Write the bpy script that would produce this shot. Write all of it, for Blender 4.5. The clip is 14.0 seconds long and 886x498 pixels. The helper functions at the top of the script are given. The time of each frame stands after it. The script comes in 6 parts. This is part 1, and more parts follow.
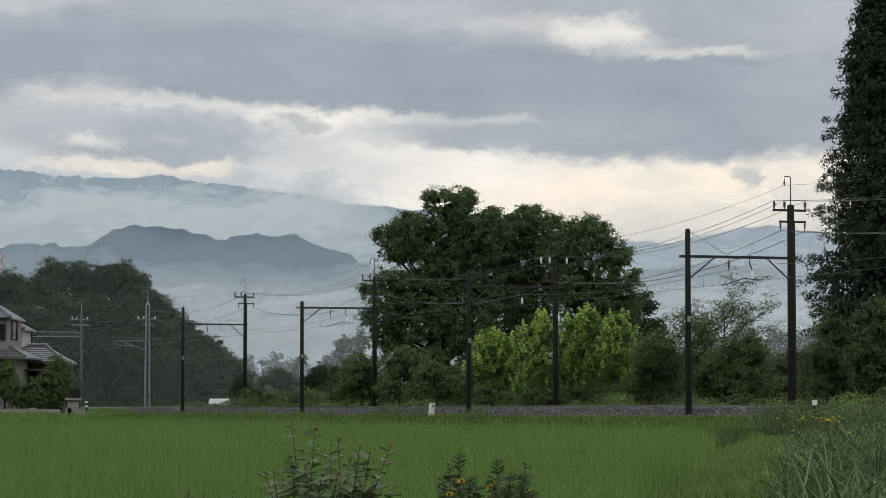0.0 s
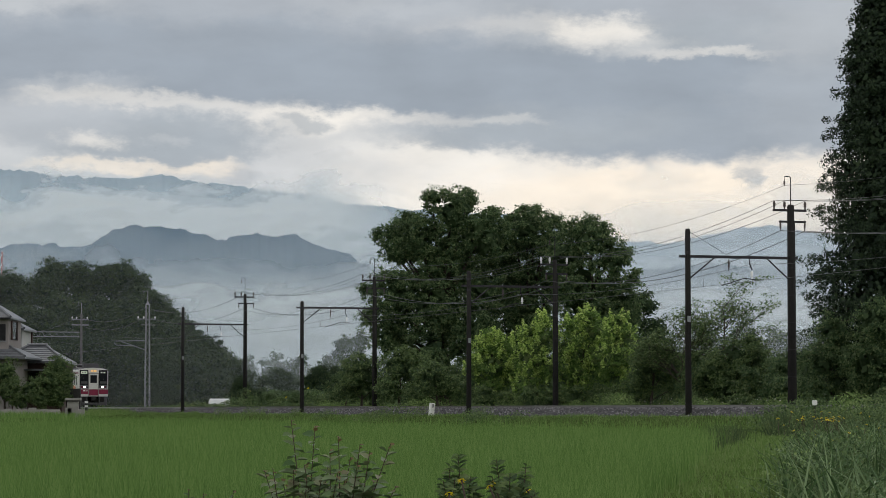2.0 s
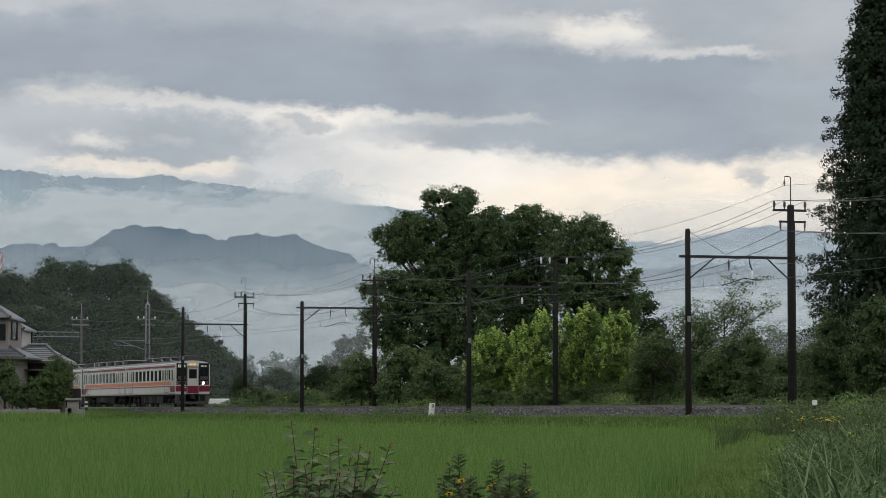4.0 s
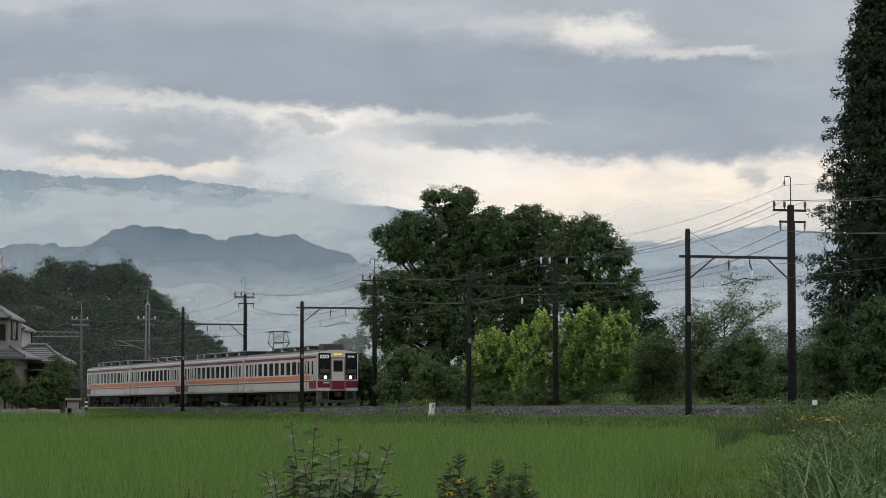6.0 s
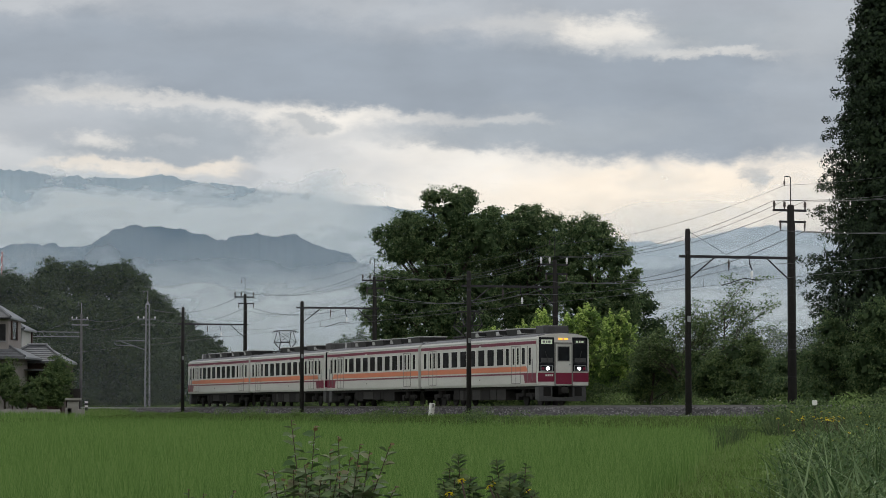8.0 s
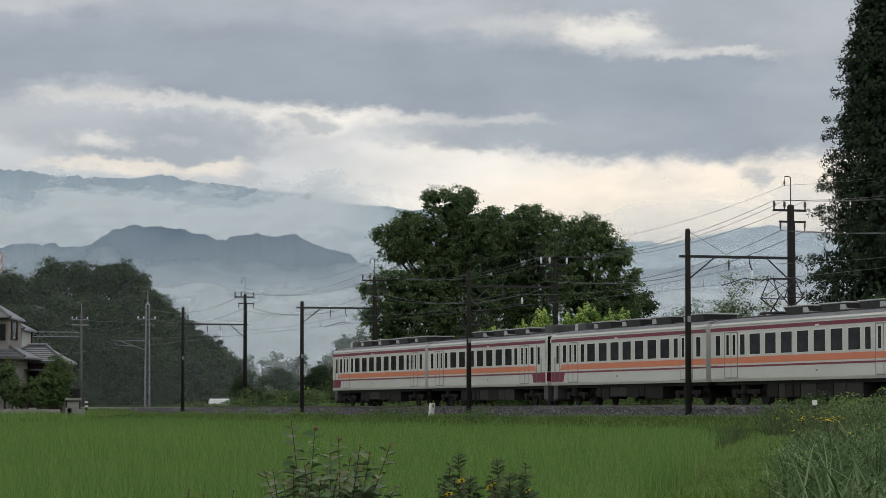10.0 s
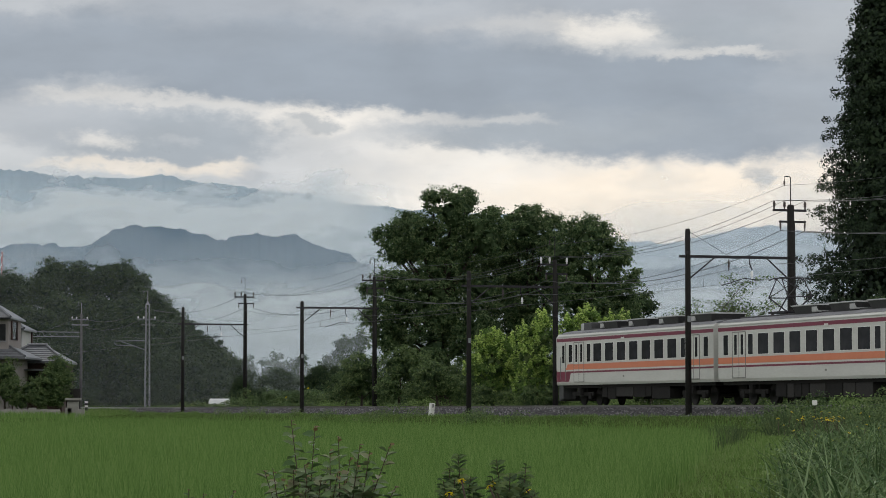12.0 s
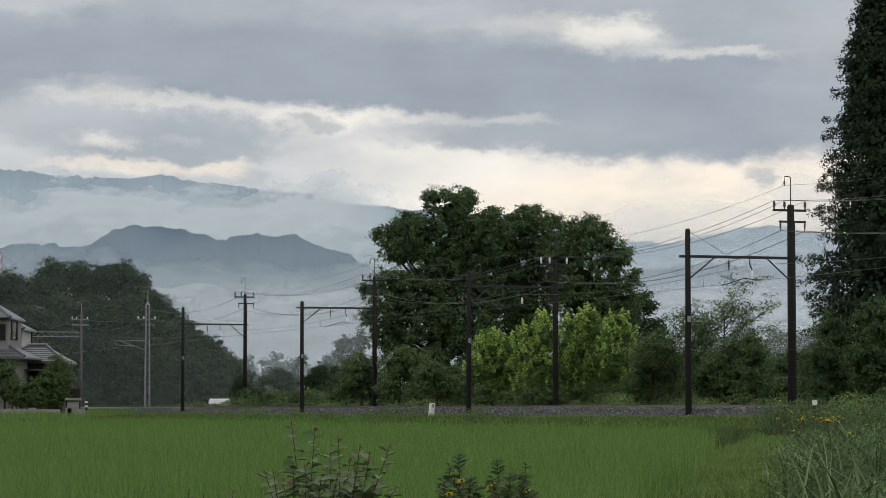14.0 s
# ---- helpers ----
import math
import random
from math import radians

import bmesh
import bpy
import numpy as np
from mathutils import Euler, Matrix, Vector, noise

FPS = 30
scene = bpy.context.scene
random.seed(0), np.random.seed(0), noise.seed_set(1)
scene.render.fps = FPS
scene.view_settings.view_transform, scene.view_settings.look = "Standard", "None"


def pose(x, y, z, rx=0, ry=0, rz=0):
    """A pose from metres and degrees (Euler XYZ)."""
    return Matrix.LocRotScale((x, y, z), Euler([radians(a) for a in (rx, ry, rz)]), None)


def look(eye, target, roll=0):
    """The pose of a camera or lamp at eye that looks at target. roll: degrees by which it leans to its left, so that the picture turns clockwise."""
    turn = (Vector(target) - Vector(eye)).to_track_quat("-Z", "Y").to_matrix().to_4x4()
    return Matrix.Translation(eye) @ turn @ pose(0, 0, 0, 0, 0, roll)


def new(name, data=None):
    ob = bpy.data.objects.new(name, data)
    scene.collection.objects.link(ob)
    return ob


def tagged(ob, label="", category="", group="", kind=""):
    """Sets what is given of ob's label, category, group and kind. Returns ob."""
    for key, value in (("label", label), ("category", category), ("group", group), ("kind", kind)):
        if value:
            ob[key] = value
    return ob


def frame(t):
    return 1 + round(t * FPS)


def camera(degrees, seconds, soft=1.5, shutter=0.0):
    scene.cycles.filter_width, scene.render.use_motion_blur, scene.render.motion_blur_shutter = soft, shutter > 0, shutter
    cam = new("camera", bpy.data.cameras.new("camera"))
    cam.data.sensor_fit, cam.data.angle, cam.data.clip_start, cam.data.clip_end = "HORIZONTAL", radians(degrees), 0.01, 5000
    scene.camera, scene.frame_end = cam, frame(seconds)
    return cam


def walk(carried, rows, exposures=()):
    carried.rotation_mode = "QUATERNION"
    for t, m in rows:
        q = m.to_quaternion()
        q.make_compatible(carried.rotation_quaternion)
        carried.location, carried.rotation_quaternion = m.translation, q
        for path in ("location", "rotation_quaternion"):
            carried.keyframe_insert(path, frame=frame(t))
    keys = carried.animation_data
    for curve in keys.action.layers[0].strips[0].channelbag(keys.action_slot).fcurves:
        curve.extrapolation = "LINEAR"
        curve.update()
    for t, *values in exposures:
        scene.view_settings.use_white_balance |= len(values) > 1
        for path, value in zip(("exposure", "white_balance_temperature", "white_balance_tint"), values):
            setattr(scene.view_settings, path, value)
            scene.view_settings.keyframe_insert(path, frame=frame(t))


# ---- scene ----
# ---------------------------------------------------------------- camera
cam = camera(18.373, 14.0, soft=0.85)
EYE = pose(0, 0, 1.1, 93.343, 0, 0)
walk(cam, [(0.0, EYE), (14.0, EYE)], exposures=[(0.0, 0.0), (14.0, 0.0)])

# ---------------------------------------------------------------- world and sun
SUN_EL, SUN_AZ = radians(14), radians(20)
world = bpy.data.worlds.new("morning_sky")
scene.world = world
world.use_nodes = True
wn = world.node_tree
sky = wn.nodes.new("ShaderNodeTexSky")
sky.sky_type = "NISHITA"
sky.sun_disc = False
sky.sun_elevation, sky.sun_rotation = SUN_EL, SUN_AZ
sky.dust_density = 4.0
veil = wn.nodes.new("ShaderNodeMix")
veil.data_type = "RGBA"
veil.inputs["Factor"].default_value = 0.75
veil.inputs["B"].default_value = (11.6, 11.6, 11.4, 1)
wn.links.new(sky.outputs[0], veil.inputs["A"])
wn.links.new(veil.outputs["Result"], wn.nodes["Background"].inputs[0])
wn.nodes["Background"].inputs[1].default_value = 0.10

sun_data = bpy.data.lights.new("sun", "SUN")
sun_data.energy, sun_data.angle, sun_data.color = 0.9, radians(25), (1.0, 0.93, 0.82)
sun = new("sun", sun_data)
sun_dir = Vector((math.sin(SUN_AZ) * math.cos(SUN_EL), math.cos(SUN_AZ) * math.cos(SUN_EL), math.sin(SUN_EL)))
sun.matrix_world = look(sun_dir * 100, (0, 0, 0))

# ---------------------------------------------------------------- materials


def base_material(name):
    m = bpy.data.materials.new(name)
    m.use_nodes = True
    nt = m.node_tree
    return m, nt, nt.nodes["Principled BSDF"]


def node(nt, kind, **values):
    n = nt.nodes.new(kind)
    for key, v in values.items():
        n.inputs[key.replace("_", " ")].default_value = v
    return n


def ramp_of(nt, stops, source):
    r = nt.nodes.new("ShaderNodeValToRGB")
    els = r.color_ramp.elements
    while len(els) < len(stops):
        els.new(0.5)
    for e, (p, c) in zip(els, stops):
        e.position, e.color = p, (*c, 1)
    nt.links.new(source, r.inputs[0])
    return r


def surface(name, dark, light, rough=0.7, metal=0.0, scale=3.0, fine=40.0, bump=0.2, stretch=(1, 1, 1), spec=0.4):
    """A surface with variation at two scales and a fine relief."""
    m, nt, b = base_material(name)
    co = nt.nodes.new("ShaderNodeTexCoord")
    mp = nt.nodes.new("ShaderNodeMapping")
    mp.inputs["Scale"].default_value = stretch
    nt.links.new(co.outputs["Object"], mp.inputs[0])
    n1 = node(nt, "ShaderNodeTexNoise", Scale=scale, Detail=5.0, Roughness=0.6)
    n2 = node(nt, "ShaderNodeTexNoise", Scale=fine, Detail=4.0, Roughness=0.7)
    nt.links.new(mp.outputs[0], n1.inputs["Vector"])
    nt.links.new(mp.outputs[0], n2.inputs["Vector"])
    add = nt.nodes.new("ShaderNodeMath")
    add.operation = "MULTIPLY_ADD"
    add.inputs[1].default_value = 0.5
    nt.links.new(n1.outputs[0], add.inputs[0])
    half = nt.nodes.new("ShaderNodeMath")
    half.operation = "MULTIPLY"
    half.inputs[1].default_value = 0.5
    nt.links.new(n2.outputs[0], half.inputs[0])
    nt.links.new(half.outputs[0], add.inputs[2])
    r = ramp_of(nt, [(0.33, dark), (0.67, light)], add.outputs[0])
    nt.links.new(r.outputs[0], b.inputs["Base Color"])
    b.inputs["Roughness"].default_value, b.inputs["Metallic"].default_value = rough, metal
    b.inputs["Specular IOR Level"].default_value = spec
    if bump:
        bp = node(nt, "ShaderNodeBump", Strength=bump, Distance=0.02)
        nt.links.new(n2.outputs[0], bp.inputs["Height"])
        nt.links.new(bp.outputs[0], b.inputs["Normal"])
    return m


def foliage(name, stops, rough=0.55, through_light=0.3, patch=0.6):
    """Leaves: each its own tone, with larger patches of colour over the crown, some light passing through."""
    m, nt, b = base_material(name)
    geo = nt.nodes.new("ShaderNodeNewGeometry")
    co = nt.nodes.new("ShaderNodeTexCoord")
    n1 = node(nt, "ShaderNodeTexNoise", Scale=patch, Detail=3.0)
    nt.links.new(co.outputs["Object"], n1.inputs["Vector"])
    mixer = nt.nodes.new("ShaderNodeMath")
    mixer.operation = "MULTIPLY_ADD"
    mixer.inputs[1].default_value = 0.70
    nt.links.new(geo.outputs["Random Per Island"], mixer.inputs[0])
    part_of = nt.nodes.new("ShaderNodeMath")
    part_of.operation = "MULTIPLY"
    part_of.inputs[1].default_value = 0.40
    nt.links.new(n1.outputs[0], part_of.inputs[0])
    nt.links.new(part_of.outputs[0], mixer.inputs[2])
    r = ramp_of(nt, stops, mixer.outputs[0])
    nt.links.new(r.outputs[0], b.inputs["Base Color"])
    b.inputs["Roughness"].default_value = rough
    b.inputs["Specular IOR Level"].default_value = 0.10
    tr = nt.nodes.new("ShaderNodeBsdfTranslucent")
    nt.links.new(r.outputs[0], tr.inputs[0])
    mx = nt.nodes.new("ShaderNodeMixShader")
    mx.inputs[0].default_value = through_light
    nt.links.new(b.outputs[0], mx.inputs[1])
    nt.links.new(tr.outputs[0], mx.inputs[2])
    nt.links.new(mx.outputs[0], nt.nodes["Material Output"].inputs[0])
    return m


def glow(name, color, strength):
    m, nt, b = base_material(name)
    b.inputs["Base Color"].default_value = (*color, 1)
    b.inputs["Emission Color"].default_value = (*color, 1)
    b.inputs["Emission Strength"].default_value = strength
    return m


M = {
    "soil": surface("field_ground", (0.035, 0.05, 0.015), (0.07, 0.11, 0.03), 1.0, scale=0.3, fine=6, bump=0.4, spec=0.0),
    "ballast": surface("track_ballast", (0.028, 0.028, 0.030), (0.105, 0.102, 0.106), 1.0, scale=1.5, fine=9, bump=1.0, spec=0.05),
    "stone": foliage("crushed_stone", [(0.1, (0.028, 0.028, 0.030)), (0.5, (0.075, 0.072, 0.076)), (0.9, (0.24, 0.235, 0.24))], rough=0.9, through_light=0.0),
    "rail": surface("rail_steel", (0.16, 0.15, 0.145), (0.34, 0.325, 0.315), 0.3, 0.8, scale=4, bump=0.1),
    "sleeper": surface("sleeper_wood", (0.06, 0.045, 0.035), (0.14, 0.11, 0.09), 0.9),
    "pole": surface("weathered_dark_pole", (0.010, 0.0095, 0.010), (0.028, 0.025, 0.024), 0.9, scale=2, fine=25, stretch=(1, 1, 0.25)),
    "concrete_pole": surface("grey_concrete_pole", (0.065, 0.064, 0.064), (0.145, 0.143, 0.14), 0.85, scale=2),
    "steel": surface("galvanised_steel", (0.17, 0.18, 0.19), (0.30, 0.31, 0.32), 0.5, 0.5),
    "dark_steel": surface("dark_painted_steel", (0.015, 0.014, 0.018), (0.04, 0.036, 0.042), 0.6, 0.2),
    "wire": surface("cable_black", (0.05, 0.05, 0.052), (0.11, 0.11, 0.115), 0.4, 0.6, bump=0),
    "insulator_white": surface("white_porcelain", (0.6, 0.6, 0.6), (0.78, 0.78, 0.77), 0.25, bump=0),
    "insulator_dark": surface("brown_porcelain", (0.03, 0.022, 0.02), (0.07, 0.05, 0.045), 0.3, bump=0),
    "plate_white": surface("white_plate", (0.55, 0.55, 0.53), (0.78, 0.78, 0.76), 0.6, scale=6, bump=0.05),
    "black": surface("black_paint", (0.012, 0.012, 0.013), (0.03, 0.03, 0.03), 0.6),
    "cream": surface("cream_body_paint", (0.485, 0.482, 0.455), (0.585, 0.580, 0.550), 0.35, scale=1.2, fine=9, bump=0.01, stretch=(0.4, 1, 2.0)),
    "maroon": surface("maroon_body_paint", (0.145, 0.007, 0.030), (0.190, 0.011, 0.042), 0.35, scale=1.5, bump=0.01),
    "orange": surface("orange_body_paint", (0.58, 0.175, 0.085), (0.66, 0.215, 0.11), 0.4, scale=1.5, bump=0.01),
    "roof_grey": surface("car_roof_coating", (0.09, 0.09, 0.10), (0.20, 0.20, 0.215), 0.6, scale=2, bump=0.1),
    "unit_dark": surface("roof_unit_dark", (0.025, 0.025, 0.026), (0.06, 0.06, 0.062), 0.5, scale=2),
    "unit_light": surface("roof_unit_silver", (0.32, 0.32, 0.32), (0.5, 0.5, 0.5), 0.45, 0.3, scale=2),
    # under, under_grey: shade below the cars is darkened into grime and case colours
    "under": surface("underframe_grime_and_shade", (0.004, 0.0038, 0.0038), (0.014, 0.0125, 0.0115), 0.95, scale=2.5),
    "under_grey": surface("underframe_case", (0.009, 0.0085, 0.008), (0.026, 0.023, 0.021), 0.75, scale=2.5),
    "skirt": surface("pilot_grey", (0.038, 0.038, 0.040), (0.074, 0.074, 0.076), 0.6, scale=3),
    "seam": surface("door_seam", (0.16, 0.155, 0.15), (0.24, 0.235, 0.22), 0.6),
    "lamp_white": glow("headlight_glow", (1.0, 0.93, 0.90), 14.0),
    "lamp_amber": glow("amber_marker_glow", (1.0, 0.48, 0.06), 1.1),
    "sign_lit": glow("lit_destination_blind", (0.70, 0.78, 0.62), 0.12),
    "wall_plaster": surface("house_plaster", (0.20, 0.18, 0.175), (0.28, 0.255, 0.245), 0.85, scale=1.5, fine=30),
    "wall_white": surface("house_white_plaster", (0.36, 0.36, 0.36), (0.46, 0.46, 0.45), 0.85, scale=1.5, fine=30),
    "wood_dark": surface("dark_timber", (0.03, 0.018, 0.014), (0.075, 0.042, 0.034), 0.75, scale=2),
    "roof_tile": surface("glazed_roof_tile", (0.065, 0.07, 0.078), (0.13, 0.135, 0.148), 0.32, scale=2, fine=12, bump=0.1),
    "block": surface("concrete_block", (0.16, 0.15, 0.14), (0.32, 0.31, 0.29), 0.9, scale=1.5),
    "bark": surface("tree_bark", (0.03, 0.025, 0.02), (0.09, 0.075, 0.06), 0.9, scale=3, stretch=(1, 1, 0.3), bump=0.5),
    "leaf_dark": foliage("dark_broadleaf", [(0.12, (0.040, 0.072, 0.038)), (0.5, (0.092, 0.148, 0.068)), (0.92, (0.205, 0.262, 0.118))], through_light=0.54),
    # darker mix than leaf_dark: shade inside the crown put into the colour
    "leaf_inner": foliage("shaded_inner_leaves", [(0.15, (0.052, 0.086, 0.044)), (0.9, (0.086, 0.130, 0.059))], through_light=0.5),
    "leaf_hill": foliage("hillside_leaves", [(0.15, (0.012, 0.026, 0.016)), (0.5, (0.031, 0.055, 0.028)), (0.9, (0.094, 0.130, 0.054))], patch=0.15),
    "leaf_mid": foliage("shrub_leaves", [(0.12, (0.042, 0.072, 0.034)), (0.5, (0.092, 0.144, 0.058)), (0.92, (0.195, 0.252, 0.102))], through_light=0.4),
    "leaf_bright": foliage("fresh_yellow_green_leaves", [(0.1, (0.13, 0.23, 0.045)), (0.5, (0.33, 0.47, 0.115)), (0.9, (0.60, 0.72, 0.25))], through_light=0.48),
    "leaf_young": foliage("green_maple_leaves", [(0.1, (0.065, 0.125, 0.034)), (0.5, (0.120, 0.205, 0.056)), (0.9, (0.210, 0.310, 0.095))], through_light=0.42),
    "leaf_cedar": foliage("cedar_needles", [(0.15, (0.014, 0.022, 0.016)), (0.5, (0.025, 0.042, 0.024)), (0.9, (0.044, 0.066, 0.032))], through_light=0.1),
    "rice": foliage("rice_blades", [(0.1, (0.066, 0.140, 0.032)), (0.5, (0.130, 0.230, 0.058)), (0.9, (0.215, 0.315, 0.100))], through_light=0.35, patch=0.12),
    "grass": foliage("wild_grass", [(0.1, (0.049, 0.085, 0.030)), (0.5, (0.097, 0.145, 0.051)), (0.9, (0.175, 0.215, 0.092))], through_light=0.3, patch=0.5),
    "weed_leaf": foliage("weed_leaves", [(0.1, (0.070, 0.125, 0.035)), (0.5, (0.140, 0.215, 0.068)), (0.9, (0.250, 0.330, 0.125))], through_light=0.4),
    "dark_weed": foliage("dark_weed_leaves", [(0.1, (0.030, 0.058, 0.022)), (0.5, (0.062, 0.104, 0.038)), (0.9, (0.120, 0.170, 0.064))], through_light=0.3),
    "bank": foliage("bank_grass_blades", [(0.1, (0.068, 0.130, 0.034)), (0.5, (0.130, 0.215, 0.060)), (0.9, (0.215, 0.295, 0.110))], through_light=0.4, patch=0.4),
    "mown": foliage("mown_grass", [(0.1, (0.081, 0.155, 0.034)), (0.5, (0.139, 0.225, 0.057)), (0.9, (0.212, 0.280, 0.110))], through_light=0.3, patch=0.8),
    "reed": foliage("long_grey_green_leaves", [(0.1, (0.028, 0.058, 0.024)), (0.5, (0.075, 0.132, 0.050)), (0.9, (0.210, 0.285, 0.145))], rough=0.4, through_light=0.2),
    "shrub_leaf": foliage("waxy_shrub_leaf", [(0.1, (0.050, 0.098, 0.036)), (0.45, (0.105, 0.165, 0.070)), (0.70, (0.175, 0.220, 0.120)), (0.90, (0.200, 0.185, 0.110)), (1.0, (0.25, 0.16, 0.09))], rough=0.3, through_light=0.15),
    "young_leaf": foliage("red_young_leaf", [(0.1, (0.11, 0.085, 0.04)), (0.9, (0.21, 0.14, 0.075))], rough=0.4),
    "stem": surface("brown_stem", (0.03, 0.02, 0.014), (0.07, 0.042, 0.03), 0.7),
    "dark_grass": foliage("dark_weed_blades", [(0.1, (0.028, 0.050, 0.022)), (0.5, (0.060, 0.095, 0.037)), (0.9, (0.118, 0.155, 0.063))], through_light=0.2, patch=0.5),
    "dry": foliage("dry_brown_stalks", [(0.1, (0.08, 0.05, 0.03)), (0.9, (0.2, 0.15, 0.09))], through_light=0.1),
    "pale_petal": foliage("pale_petals", [(0.1, (0.42, 0.38, 0.38)), (0.9, (0.62, 0.6, 0.56))]),
    "mast_red": surface("red_mast_paint", (0.30, 0.09, 0.08), (0.40, 0.14, 0.12), 0.7),
    "petal": foliage("yellow_petals", [(0.1, (0.78, 0.56, 0.015)), (0.9, (0.88, 0.74, 0.05))]),
    "sheet": surface("white_sheet", (0.55, 0.56, 0.57), (0.75, 0.76, 0.77), 0.7, scale=1.5, bump=0.2),
}


def glass(name, color, rough=0.08):
    m, nt, b = base_material(name)
    co = nt.nodes.new("ShaderNodeTexCoord")
    n1 = node(nt, "ShaderNodeTexNoise", Scale=1.7, Detail=3.0)
    nt.links.new(co.outputs["Object"], n1.inputs["Vector"])
    r = ramp_of(nt, [(0.35, tuple(c * 0.5 for c in color)), (0.7, color)], n1.outputs[0])
    nt.links.new(r.outputs[0], b.inputs["Base Color"])
    b.inputs["Roughness"].default_value = rough
    b.inputs["Specular IOR Level"].default_value = 0.04
    return m


M["glass"] = glass("tinted_window_glass", (0.034, 0.034, 0.036))
M["glass_cab"] = glass("cab_window_glass", (0.02, 0.022, 0.025))

# ---------------------------------------------------------------- mesh helpers


def thing(name, label, category, m=None, group="", kind=""):
    ob = new(name)
    if m is not None:
        ob.matrix_world = m
    return tagged(ob, label, category, group, kind)


def mesh_of(name, bm, material, smooth=False):
    me = bpy.data.meshes.new(name)
    bm.to_mesh(me)
    bm.free()
    me.materials.append(material)
    if smooth:
        for p in me.polygons:
            p.use_smooth = True
    return me


def part(name, bm, material, parent, label="", m=None, smooth=False):
    """Links a bmesh or a mesh as one object under a thing or a part."""
    me = bm if isinstance(bm, bpy.types.Mesh) else mesh_of(name, bm, material, smooth)
    ob = new(name, me)
    ob.parent = parent
    if m is not None:
        ob.matrix_basis = m
    return tagged(ob, label)


def solo(name, bm, material, label, category, m=None, group="", kind="", smooth=False):
    me = bm if isinstance(bm, bpy.types.Mesh) else mesh_of(name, bm, material, smooth)
    ob = new(name, me)
    if m is not None:
        ob.matrix_world = m
    return tagged(ob, label, category, group, kind)


def add_box(bm, x0, x1, y0, y1, z0, z1, bevel=0.0):
    r = bmesh.ops.create_cube(bm, size=1)
    for v in r["verts"]:
        v.co = ((x0 + x1) / 2 + v.co.x * (x1 - x0), (y0 + y1) / 2 + v.co.y * (y1 - y0), (z0 + z1) / 2 + v.co.z * (z1 - z0))
    if bevel:
        edges = list({e for v in r["verts"] for e in v.link_edges})
        bmesh.ops.bevel(bm, geom=edges, offset=bevel, segments=2, affect="EDGES", profile=0.5)
    return bm


def box(x0, x1, y0, y1, z0, z1, bevel=0.0):
    return add_box(bmesh.new(), x0, x1, y0, y1, z0, z1, bevel)


def add_tube(bm, pts, radii, sides=8):
    """A tapered tube through points."""
    pts = [Vector(p) for p in pts]
    rings = []
    for i, p in enumerate(pts):
        d = (pts[min(i + 1, len(pts) - 1)] - pts[max(i - 1, 0)]).normalized()
        a = d.cross(Vector((0.31, 0.92, 0.24)) if abs(d.z) > 0.8 else Vector((0, 0, 1))).normalized()
        b = d.cross(a)
        r = radii[i] if isinstance(radii, (list, tuple)) else radii
        rings.append([bm.verts.new(p + (a * math.cos(k * math.tau / sides) + b * math.sin(k * math.tau / sides)) * r) for k in range(sides)])
    for r0, r1 in zip(rings, rings[1:]):
        for k in range(sides):
            bm.faces.new((r0[k], r0[(k + 1) % sides], r1[(k + 1) % sides], r1[k]))
    bm.faces.new(rings[0][::-1])
    bm.faces.new(rings[-1])
    return bm


def tube(pts, radii, sides=8):
    return add_tube(bmesh.new(), pts, radii, sides)


def profile_x(section, x0, x1):
    """A closed section (y, z) drawn out along x."""
    bm = bmesh.new()
    a = [bm.verts.new((x0, y, z)) for y, z in section]
    b = [bm.verts.new((x1, y, z)) for y, z in section]
    n = len(a)
    for i in range(n):
        bm.faces.new((a[i], a[(i + 1) % n], b[(i + 1) % n], b[i]))
    bm.faces.new(a[::-1])
    bm.faces.new(b)
    bmesh.ops.recalc_face_normals(bm, faces=bm.faces)
    return bm


def raw_mesh(name, verts, faces, material):
    """A mesh from arrays: verts (n, 3), faces (m, k)."""
    me = bpy.data.meshes.new(name)
    n, (m, k) = len(verts), faces.shape
    me.vertices.add(n)
    me.vertices.foreach_set("co", np.asarray(verts, np.float32).ravel())
    me.loops.add(m * k)
    me.loops.foreach_set("vertex_index", np.asarray(faces, np.int32).ravel())
    me.polygons.add(m)
    me.polygons.foreach_set("loop_start", np.arange(0, m * k, k, dtype=np.int32))
    me.update(calc_edges=True)
    me.validate()
    me.materials.append(material)
    return me


RNG = np.random.default_rng(7)


def unit(v):
    return v / np.maximum(np.linalg.norm(v, axis=1, keepdims=True), 1e-9)


def leaves(centers, outward, length, width, droop=0.0, loose=0.5):
    """Folded four-point leaves at centers, facing roughly outward: verts, faces."""
    n = len(centers)
    nrm = unit(outward + RNG.normal(0, loose, (n, 3)))
    along = unit(np.cross(nrm, RNG.normal(0, 1, (n, 3))))
    along[:, 2] -= droop
    along = unit(along)
    side = unit(np.cross(nrm, along))
    ln = (length * RNG.uniform(0.6, 1.3, (n, 1)))
    wd = (width * RNG.uniform(0.6, 1.3, (n, 1)))
    v = np.stack([centers - along * ln * 0.5, centers + side * wd * 0.5 + nrm * wd * 0.12, centers + along * ln * 0.5, centers - side * wd * 0.5 + nrm * wd * 0.12], 1)
    return v.reshape(-1, 3), np.arange(4 * n).reshape(n, 4)


